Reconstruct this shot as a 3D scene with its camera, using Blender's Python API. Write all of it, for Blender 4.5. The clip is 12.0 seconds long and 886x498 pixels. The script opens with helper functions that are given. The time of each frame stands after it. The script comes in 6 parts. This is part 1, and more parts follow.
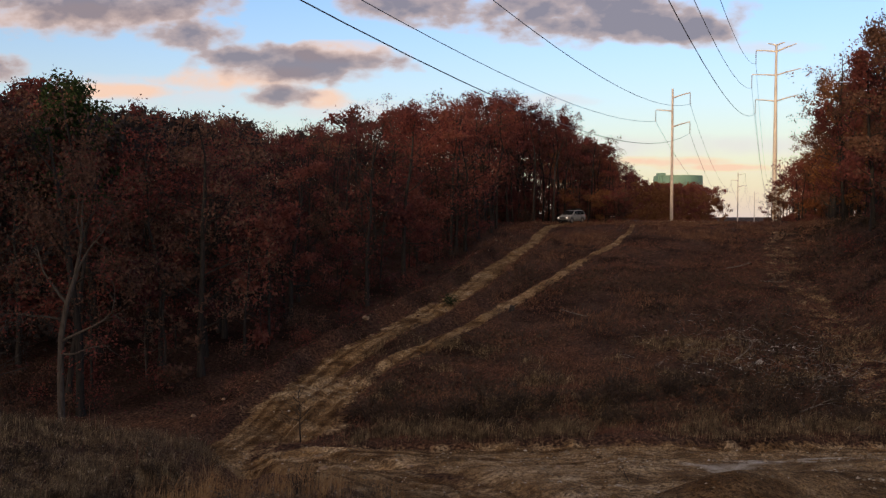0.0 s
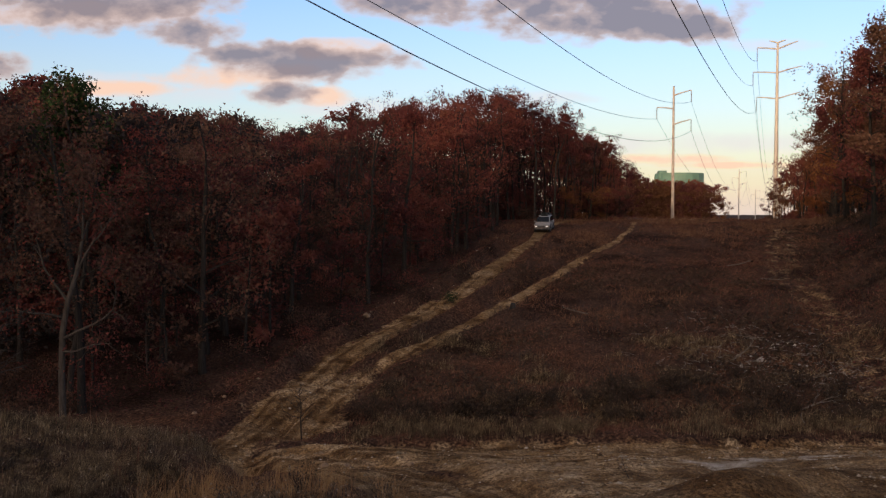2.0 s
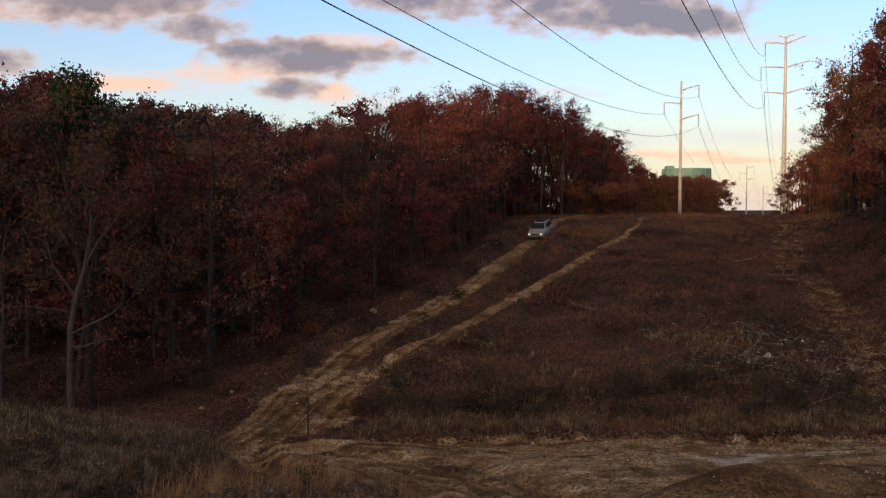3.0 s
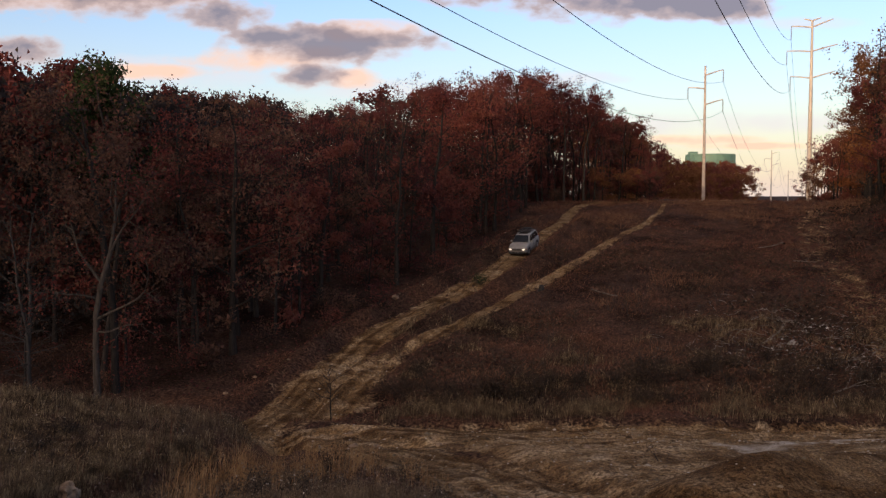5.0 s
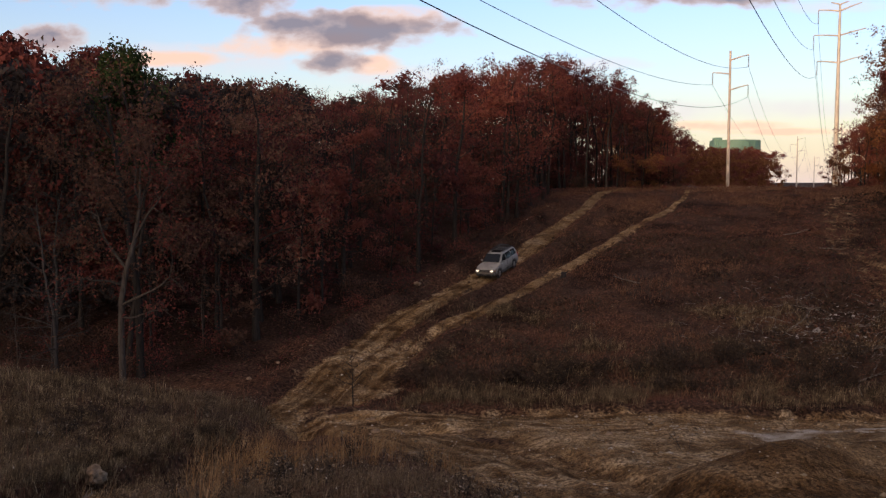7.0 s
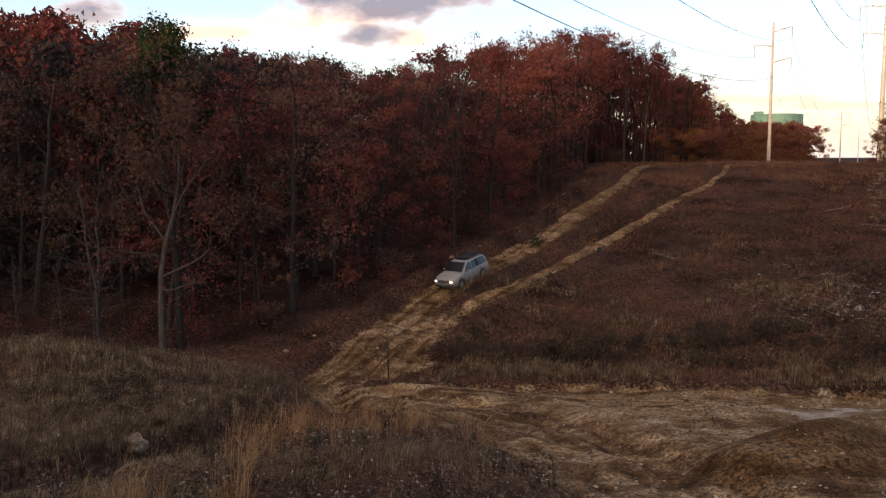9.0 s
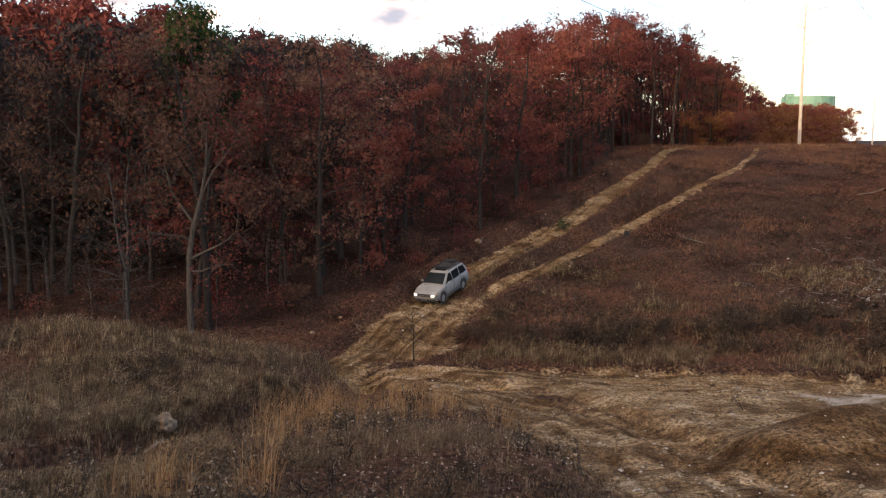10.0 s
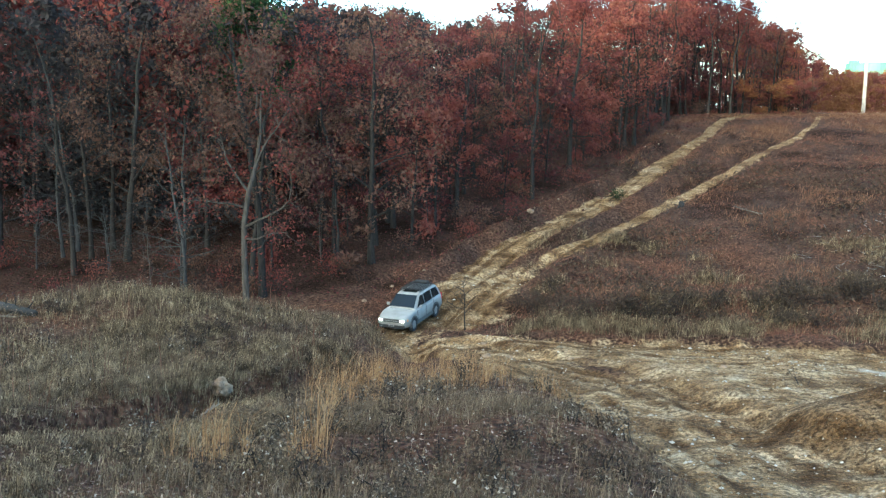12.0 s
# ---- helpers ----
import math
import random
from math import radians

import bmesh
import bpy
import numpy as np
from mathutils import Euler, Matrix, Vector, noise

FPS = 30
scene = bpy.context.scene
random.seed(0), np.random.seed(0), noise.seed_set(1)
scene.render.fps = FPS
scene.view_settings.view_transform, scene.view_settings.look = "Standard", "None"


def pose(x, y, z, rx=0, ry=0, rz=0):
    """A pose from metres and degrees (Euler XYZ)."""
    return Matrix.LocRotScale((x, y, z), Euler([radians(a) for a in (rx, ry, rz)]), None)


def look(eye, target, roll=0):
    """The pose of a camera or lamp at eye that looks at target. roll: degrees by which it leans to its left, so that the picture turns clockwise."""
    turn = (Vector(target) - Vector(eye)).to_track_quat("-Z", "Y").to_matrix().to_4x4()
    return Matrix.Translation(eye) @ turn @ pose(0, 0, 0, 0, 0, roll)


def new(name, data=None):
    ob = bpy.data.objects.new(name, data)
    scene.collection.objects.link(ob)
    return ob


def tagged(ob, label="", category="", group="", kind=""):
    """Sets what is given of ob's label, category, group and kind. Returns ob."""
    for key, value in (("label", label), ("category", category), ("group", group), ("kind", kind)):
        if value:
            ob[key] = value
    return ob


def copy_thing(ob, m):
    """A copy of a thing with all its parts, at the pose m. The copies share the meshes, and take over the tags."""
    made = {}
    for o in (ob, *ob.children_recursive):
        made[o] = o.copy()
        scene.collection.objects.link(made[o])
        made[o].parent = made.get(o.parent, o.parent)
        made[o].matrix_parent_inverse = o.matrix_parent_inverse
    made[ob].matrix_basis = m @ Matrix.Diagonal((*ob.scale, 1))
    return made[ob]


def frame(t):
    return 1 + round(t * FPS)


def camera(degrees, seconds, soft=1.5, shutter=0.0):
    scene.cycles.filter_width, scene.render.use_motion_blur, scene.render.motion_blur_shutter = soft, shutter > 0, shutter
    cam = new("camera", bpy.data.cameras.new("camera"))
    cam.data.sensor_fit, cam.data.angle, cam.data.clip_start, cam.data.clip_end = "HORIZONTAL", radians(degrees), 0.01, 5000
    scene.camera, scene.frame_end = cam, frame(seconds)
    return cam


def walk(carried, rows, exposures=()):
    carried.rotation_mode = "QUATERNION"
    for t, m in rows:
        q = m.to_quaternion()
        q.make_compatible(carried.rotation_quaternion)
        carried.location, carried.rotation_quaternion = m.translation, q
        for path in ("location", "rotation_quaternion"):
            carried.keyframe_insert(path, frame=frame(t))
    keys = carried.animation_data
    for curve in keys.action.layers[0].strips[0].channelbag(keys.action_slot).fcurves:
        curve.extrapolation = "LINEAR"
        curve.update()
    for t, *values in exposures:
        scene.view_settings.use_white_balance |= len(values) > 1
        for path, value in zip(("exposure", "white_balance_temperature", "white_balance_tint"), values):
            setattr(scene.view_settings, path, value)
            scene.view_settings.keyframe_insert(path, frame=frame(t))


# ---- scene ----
# ---- camera ----
cam = camera(53.25, 12.0, 1.35)
PATH = [  # seconds, yaw, pitch, roll: the camera stands still and only turns
    (0, -0.00, -2.12, 0.00),
    (1, 0.01, -2.14, -0.04),
    (2, 0.06, -2.28, -0.02),
    (3, 0.50, -2.57, -0.00),
    (5, 1.90, -3.45, 0.07),
    (5.5, 2.26, -3.66, 0.10),
    (6, 2.61, -3.88, 0.10),
    (6.5, 2.97, -4.09, 0.07),
    (7, 3.32, -4.31, 0.11),
    (9, 5.64, -5.96, 0.02),
    (9.5, 6.47, -6.51, -0.01),
    (10, 7.32, -7.07, -0.02),
    (10.5, 8.14, -7.66, -0.07),
    (11, 8.99, -8.21, -0.06),
    (11.5, 9.84, -8.68, -0.05),
    (12, 10.68, -9.04, 0.06),
]
EXPOSURES = [(0.0, -0.36, 7050, 20), (3.0, -0.26, 7100, 21), (6.5, -0.22, 7050, 24), (7.2, -0.2, 7050, 24), (9.0, 0.28, 7050, 20), (9.5, 0.53, 7000, 18), (10.0, 0.95, 6850, 14), (10.5, 1.37, 6600, 9), (11.0, 1.82, 5850, -4), (11.5, 2.0, 5330, -12), (12.0, 2.08, 5080, -16)]
walk(cam, [(t, pose(0, 0, 0, 90 + p, r, y)) for t, y, p, r in PATH], EXPOSURES)

# ---- light ----
SUN_AZ, SUN_EL = -152.0, 3.2     # degrees from straight ahead, to the right; a low evening sun behind and to the left
world = bpy.data.worlds.new("evening_sky")
scene.world = world
world.use_nodes = True


def build_sky():
    nt = world.node_tree
    nt.nodes.clear()
    N = lambda kind: nt.nodes.new(kind)

    def math_node(op, a, b=None, c=None, clamp=False):
        n = N("ShaderNodeMath")
        n.operation, n.use_clamp = op, clamp
        for i, v in enumerate((a, b, c)):
            if v is None:
                continue
            if isinstance(v, (int, float)):
                n.inputs[i].default_value = v
            else:
                nt.links.new(v, n.inputs[i])
        return n.outputs[0]

    def mix(fac, a, b):
        n = N("ShaderNodeMix")
        n.data_type = "RGBA"
        for i, v in ((0, fac), (6, a), (7, b)):
            if isinstance(v, (int, float)):
                n.inputs[i].default_value = v
            elif isinstance(v, tuple):
                n.inputs[i].default_value = (*v, 1)
            else:
                nt.links.new(v, n.inputs[i])
        return n.outputs[2]

    sky = N("ShaderNodeTexSky")
    sky.sky_type, sky.sun_disc = "NISHITA", False
    sky.sun_elevation, sky.sun_rotation = radians(SUN_EL), radians(SUN_AZ)
    sky.air_density, sky.dust_density, sky.ozone_density = 1.0, 0.6, 1.2
    co = N("ShaderNodeTexCoord")
    sep = N("ShaderNodeSeparateXYZ")
    nt.links.new(co.outputs["Generated"], sep.inputs[0])
    x, y, z = sep.outputs
    # coordinates on a flat sheet of cloud ahead: tangents of the angle right and up
    ahead = math_node("MAXIMUM", y, 0.05)
    u, v = math_node("DIVIDE", x, ahead), math_node("DIVIDE", z, ahead)
    comb = N("ShaderNodeCombineXYZ")
    nt.links.new(u, comb.inputs[0]), nt.links.new(v, comb.inputs[1])
    grain = []
    for scale, detail, squeeze in ((11.0, 6.0, 2.0), (34.0, 6.0, 1.7)):
        mp = N("ShaderNodeMapping")
        mp.inputs["Scale"].default_value = (1, squeeze, 1)
        nt.links.new(comb.outputs[0], mp.inputs[0])
        no = N("ShaderNodeTexNoise")
        no.inputs["Scale"].default_value, no.inputs["Detail"].default_value = scale, detail
        nt.links.new(mp.outputs[0], no.inputs[0])
        grain.append(math_node("SUBTRACT", no.outputs[0], 0.5))
    rough = math_node("ADD", math_node("MULTIPLY", grain[0], 3.8), math_node("MULTIPLY", grain[1], 1.9))

    def cloud(spots, extra=1.0):
        total = None
        for cu, cv, ru, rv in spots:
            a = math_node("POWER", math_node("ABSOLUTE", math_node("MULTIPLY", math_node("SUBTRACT", u, cu), 1 / ru)), 2.0)
            b = math_node("POWER", math_node("ABSOLUTE", math_node("MULTIPLY", math_node("SUBTRACT", v, cv), 1 / rv)), 2.0)
            one = math_node("SUBTRACT", 1.0, math_node("ADD", a, b))
            total = one if total is None else math_node("MAXIMUM", total, one)
        return math_node("ADD", math_node("MAXIMUM", total, -1.6), math_node("MULTIPLY", rough, extra))

    grey = cloud(GREY_CLOUDS)
    warm = cloud(WARM_CLOUDS)
    haze = cloud(THIN_CLOUDS, 0.8)
    # unseen broken cloud added overhead, of the same kind, to cut blue skylight
    over = N("ShaderNodeTexNoise")
    over.inputs["Scale"].default_value, over.inputs["Detail"].default_value = 3.0, 5.0
    nt.links.new(co.outputs["Generated"], over.inputs[0])
    roof = math_node("MULTIPLY", math_node("MULTIPLY", math_node("SUBTRACT", z, 0.36), 4.0, clamp=True), math_node("MULTIPLY", math_node("SUBTRACT", over.outputs[0], 0.3), 4.0, clamp=True))
    front = math_node("MULTIPLY", math_node("SUBTRACT", y, 0.1), 6.0, clamp=True)
    step = lambda d, lo, hi: math_node("MULTIPLY", math_node("MULTIPLY", math_node("SUBTRACT", d, lo), 1 / (hi - lo), clamp=True), front)
    # pale warm air towards the horizon ahead
    low = math_node("POWER", math_node("SUBTRACT", 1.0, math_node("MULTIPLY", math_node("ABSOLUTE", z), 3.2, clamp=True), clamp=True), 2.0)
    col = N("ShaderNodeMix")
    col.data_type, col.blend_type = "RGBA", "MULTIPLY"
    col.inputs[0].default_value = 1.0
    nt.links.new(sky.outputs[0], col.inputs[6])
    col.inputs[7].default_value = (*SKY_TINT, 1)
    above = mix(math_node("MULTIPLY", roof, 0.85), col.outputs[2], UNSEEN_CLOUD)
    base = mix(math_node("MULTIPLY", low, 0.75), above, HORIZON_GLOW)
    base = mix(math_node("MULTIPLY", step(haze, -0.1, 1.2), 0.55), base, CLOUD_PALE)
    base = mix(math_node("MULTIPLY", step(warm, -0.4, 0.9), 0.85), base, CLOUD_WARM)
    body = mix(step(grey, -0.1, 1.0), CLOUD_EDGE, CLOUD_GREY)
    base = mix(math_node("MULTIPLY", step(grey, -0.35, 0.5), 0.93), base, body)
    bg = N("ShaderNodeBackground")
    # the glow of the setting sun in the sky round it, behind the camera
    dot = N("ShaderNodeVectorMath")
    dot.operation = "DOT_PRODUCT"
    nt.links.new(co.outputs["Generated"], dot.inputs[0])
    dot.inputs[1].default_value = (math.sin(radians(SUN_AZ)), math.cos(radians(SUN_AZ)), 0.12)
    lobe = math_node("POWER", math_node("MAXIMUM", dot.outputs["Value"], 0.0), 4.0)
    glow = N("ShaderNodeMix")
    glow.data_type, glow.blend_type = "RGBA", "ADD"
    nt.links.new(lobe, glow.inputs[0]), nt.links.new(base, glow.inputs[6])
    glow.inputs[7].default_value = (*SUNSET_GLOW, 1)
    nt.links.new(glow.outputs[2], bg.inputs[0])
    bg.inputs[1].default_value = SKY_STRENGTH
    out = N("ShaderNodeOutputWorld")
    nt.links.new(bg.outputs[0], out.inputs[0])


# clouds ahead: tangent right, tangent up, half width, half height
GREY_CLOUDS = [(-0.40, 0.245, 0.17, 0.040), (-0.283, 0.203, 0.06, 0.020), (-0.165, 0.172, 0.115, 0.022), (-0.23, 0.180, 0.05, 0.016),
               (-0.185, 0.135, 0.042, 0.014), (-0.03, 0.240, 0.085, 0.024), (0.16, 0.226, 0.16, 0.030), (0.24, 0.212, 0.09, 0.020),
               (-0.51, 0.165, 0.05, 0.018), (-0.60, 0.13, 0.06, 0.03)]
WARM_CLOUDS = [(-0.235, 0.155, 0.085, 0.014), (-0.12, 0.186, 0.06, 0.012), (-0.135, 0.132, 0.03, 0.010), (0.26, 0.062, 0.055, 0.006),
               (0.33, 0.055, 0.08, 0.004), (-0.42, 0.225, 0.15, 0.015), (-0.36, 0.140, 0.07, 0.008)]
THIN_CLOUDS = [(0.3, 0.08, 0.3, 0.012), (0.37, 0.19, 0.06, 0.008), (-0.33, 0.14, 0.14, 0.02), (0.1, 0.13, 0.08, 0.008), (-0.1, 0.12, 0.1, 0.012)]
SKY_STRENGTH = 0.14
UNSEEN_CLOUD = (2.9, 2.5, 2.3)
SUNSET_GLOW = (21.5, 14.5, 6.8)
SKY_TINT = (2.05, 3.1, 5.1)
HORIZON_GLOW = (7.6, 7.0, 6.8)
CLOUD_PALE = (6.6, 6.8, 7.2)
CLOUD_WARM = (8.4, 6.0, 4.4)
CLOUD_EDGE = (6.3, 5.2, 4.7)
CLOUD_GREY = (2.2, 2.15, 2.6)
build_sky()

sun = new("sun", bpy.data.lights.new("sun", "SUN"))
sun.data.energy, sun.data.angle, sun.data.color = 2.2, radians(0.6), (1.0, 0.72, 0.45)
sun_from = Vector((math.sin(radians(SUN_AZ)) * math.cos(radians(SUN_EL)), math.cos(radians(SUN_AZ)) * math.cos(radians(SUN_EL)), math.sin(radians(SUN_EL))))
sun.matrix_basis = look(sun_from * 200, (0, 0, 0))

# ---- materials ----


def material(name, build, rough=0.8, metal=0.0):
    m = bpy.data.materials.new(name)
    m.use_nodes = True
    nt = m.node_tree
    bsdf = nt.nodes["Principled BSDF"]
    bsdf.inputs["Roughness"].default_value, bsdf.inputs["Metallic"].default_value = rough, metal
    build(nt, bsdf)
    return m


def tex(nt, scale, detail=4.0, coord="Object", stretch=(1, 1, 1), kind="Noise"):
    co, mp = nt.nodes.new("ShaderNodeTexCoord"), nt.nodes.new("ShaderNodeMapping")
    mp.inputs["Scale"].default_value = stretch
    nt.links.new(co.outputs[coord], mp.inputs[0])
    n = nt.nodes.new("ShaderNodeTex" + kind)
    n.inputs["Scale"].default_value = scale
    if kind == "Noise":
        n.inputs["Detail"].default_value = detail
    nt.links.new(mp.outputs[0], n.inputs["Vector"])
    return n.outputs[0]


def ramp(nt, fac, stops):
    r = nt.nodes.new("ShaderNodeValToRGB")
    while len(r.color_ramp.elements) < len(stops):
        r.color_ramp.elements.new(0.5)
    for e, (p, c) in zip(r.color_ramp.elements, stops):
        e.position, e.color = p, (*c, 1)
    nt.links.new(fac, r.inputs[0])
    return r.outputs[0]


def mixed(nt, fac, a, b, mode="MIX"):
    n = nt.nodes.new("ShaderNodeMix")
    n.data_type, n.blend_type = "RGBA", mode
    for i, v in ((0, fac), (6, a), (7, b)):
        if isinstance(v, (int, float)):
            n.inputs[i].default_value = v
        elif isinstance(v, tuple):
            n.inputs[i].default_value = (*v, 1)
        else:
            nt.links.new(v, n.inputs[i])
    return n.outputs[2]


def bumped(nt, bsdf, height, strength=0.4, distance=0.05):
    b = nt.nodes.new("ShaderNodeBump")
    b.inputs["Strength"].default_value, b.inputs["Distance"].default_value = strength, distance
    nt.links.new(height, b.inputs["Height"])
    nt.links.new(b.outputs[0], bsdf.inputs["Normal"])


def maths(nt, op, a, b, clamp=True):
    n = nt.nodes.new("ShaderNodeMath")
    n.operation, n.use_clamp = op, clamp
    for i, v in enumerate((a, b)):
        if isinstance(v, (int, float)):
            n.inputs[i].default_value = v
        else:
            nt.links.new(v, n.inputs[i])
    return n.outputs[0]


def plain(colour, rough=0.6, metal=0.0, vary=0.25, scale=6.0, name="paint", bump_by=0.0):
    def build(nt, bsdf):
        n = tex(nt, scale, 5.0)
        lo, hi = tuple(c * (1 - vary) for c in colour), tuple(min(1, c * (1 + vary)) for c in colour)
        nt.links.new(ramp(nt, n, [(0.3, lo), (0.7, hi)]), bsdf.inputs["Base Color"])
        if bump_by:
            bumped(nt, bsdf, tex(nt, scale * 6, 4.0), bump_by, 0.02)
    return material(name, build, rough, metal)


def leafy(name, stops, by_tree=0.5, soft=0.25, drift=0.0):
    """Leaves that differ one by one and tree by tree; stops of colour from 0 to 1."""
    def build(nt, bsdf):
        geo, info = nt.nodes.new("ShaderNodeNewGeometry"), nt.nodes.new("ShaderNodeObjectInfo")
        f = maths(nt, "ADD", maths(nt, "MULTIPLY", geo.outputs["Random Per Island"], 1 - by_tree), maths(nt, "MULTIPLY", info.outputs["Random"], by_tree))
        if drift:
            slow = maths(nt, "MULTIPLY", maths(nt, "SUBTRACT", tex(nt, 2.6, 5.0), 0.36, False), 3.4)
            f = maths(nt, "ADD", maths(nt, "MULTIPLY", f, 1 - drift), maths(nt, "MULTIPLY", slow, drift))
        nt.links.new(ramp(nt, f, stops), bsdf.inputs["Base Color"])
        bsdf.inputs["Specular IOR Level"].default_value = 0.06
        if soft:
            tr, ad, out = nt.nodes.new("ShaderNodeBsdfTranslucent"), nt.nodes.new("ShaderNodeMixShader"), nt.nodes["Material Output"]
            nt.links.new(ramp(nt, f, stops), tr.inputs[0])
            ad.inputs[0].default_value = soft
            nt.links.new(bsdf.outputs[0], ad.inputs[1]), nt.links.new(tr.outputs[0], ad.inputs[2])
            nt.links.new(ad.outputs[0], out.inputs[0])
    return material(name, build, 0.75)


def bark_build(lo, hi):
    def build(nt, bsdf):
        n = tex(nt, 3.0, 6.0, stretch=(4, 4, 0.7))
        m = tex(nt, 0.8, 3.0)
        c = mixed(nt, maths(nt, "MULTIPLY", m, 0.6), ramp(nt, n, [(0.3, lo), (0.7, hi)]), tuple(0.75 * v for v in lo))
        nt.links.new(c, bsdf.inputs["Base Color"])
        bumped(nt, bsdf, n, 0.6, 0.03)
        bsdf.inputs["Specular IOR Level"].default_value = 0.1
    return build


BARK = material("grey_brown_bark", bark_build((0.018, 0.015, 0.013), (0.052, 0.044, 0.038)), 0.9)
BARK_PALE = material("pale_grey_bark", bark_build((0.036, 0.030, 0.025), (0.108, 0.091, 0.077)), 0.9)
BARK_DARK = material("dark_bark", bark_build((0.014, 0.012, 0.011), (0.042, 0.035, 0.03)), 0.9)
LEAF_RED = leafy("red_oak_leaves", [(0.0, (0.056, 0.020, 0.019)), (0.35, (0.13, 0.037, 0.031)), (0.65, (0.178, 0.056, 0.042)), (1.0, (0.22, 0.098, 0.064))])
LEAF_BROWN = leafy("brown_oak_leaves", [(0.0, (0.040, 0.025, 0.019)), (0.4, (0.085, 0.047, 0.033)), (0.7, (0.125, 0.066, 0.044)), (1.0, (0.17, 0.098, 0.066))])
LEAF_DARK = leafy("dark_red_leaves", [(0.0, (0.042, 0.018, 0.019)), (0.5, (0.105, 0.034, 0.032)), (1.0, (0.165, 0.056, 0.046))])
LEAF_ORANGE = leafy("orange_leaves", [(0.0, (0.08, 0.03, 0.014)), (0.5, (0.17, 0.068, 0.028)), (1.0, (0.26, 0.13, 0.055))])
THICKET = leafy("grey_twig_thicket", [(0.0, (0.020, 0.017, 0.017)), (0.5, (0.045, 0.037, 0.036)), (1.0, (0.085, 0.068, 0.062))])
TWIG_PALE = material("pale_bleached_twigs", bark_build((0.026, 0.024, 0.023), (0.085, 0.080, 0.076)), 0.85)
NEEDLES = leafy("pine_needles", [(0.0, (0.012, 0.022, 0.010)), (0.6, (0.028, 0.05, 0.018)), (1.0, (0.06, 0.08, 0.03))], 0.2)
GRASS_GOLD = leafy("golden_bluestem", [(0.0, (0.15, 0.078, 0.034)), (0.5, (0.29, 0.165, 0.076)), (1.0, (0.45, 0.30, 0.16))], 0.0, 0.3, 0.3)
GRASS_RUST = leafy("rusty_bluestem", [(0.0, (0.09, 0.040, 0.023)), (0.5, (0.20, 0.100, 0.056)), (1.0, (0.36, 0.215, 0.125))], 0.0, 0.25, 0.4)
GRASS_PALE = leafy("dry_grass", [(0.0, (0.026, 0.018, 0.011)), (0.4, (0.072, 0.051, 0.031)), (0.7, (0.27, 0.20, 0.118)), (1.0, (0.60, 0.47, 0.29))], 0.0, 0.3, 0.5)
GRASS_RED = leafy("reddish_weeds", [(0.0, (0.045, 0.020, 0.014)), (0.45, (0.13, 0.057, 0.037)), (0.8, (0.21, 0.108, 0.068)), (1.0, (0.32, 0.20, 0.13))], 0.0, 0.2, 0.4)
WEED_DARK = leafy("dark_weeds", [(0.0, (0.030, 0.022, 0.014)), (0.5, (0.125, 0.088, 0.055)), (0.85, (0.26, 0.19, 0.12)), (1.0, (0.44, 0.34, 0.23))], 0.0, 0.2, 0.45)


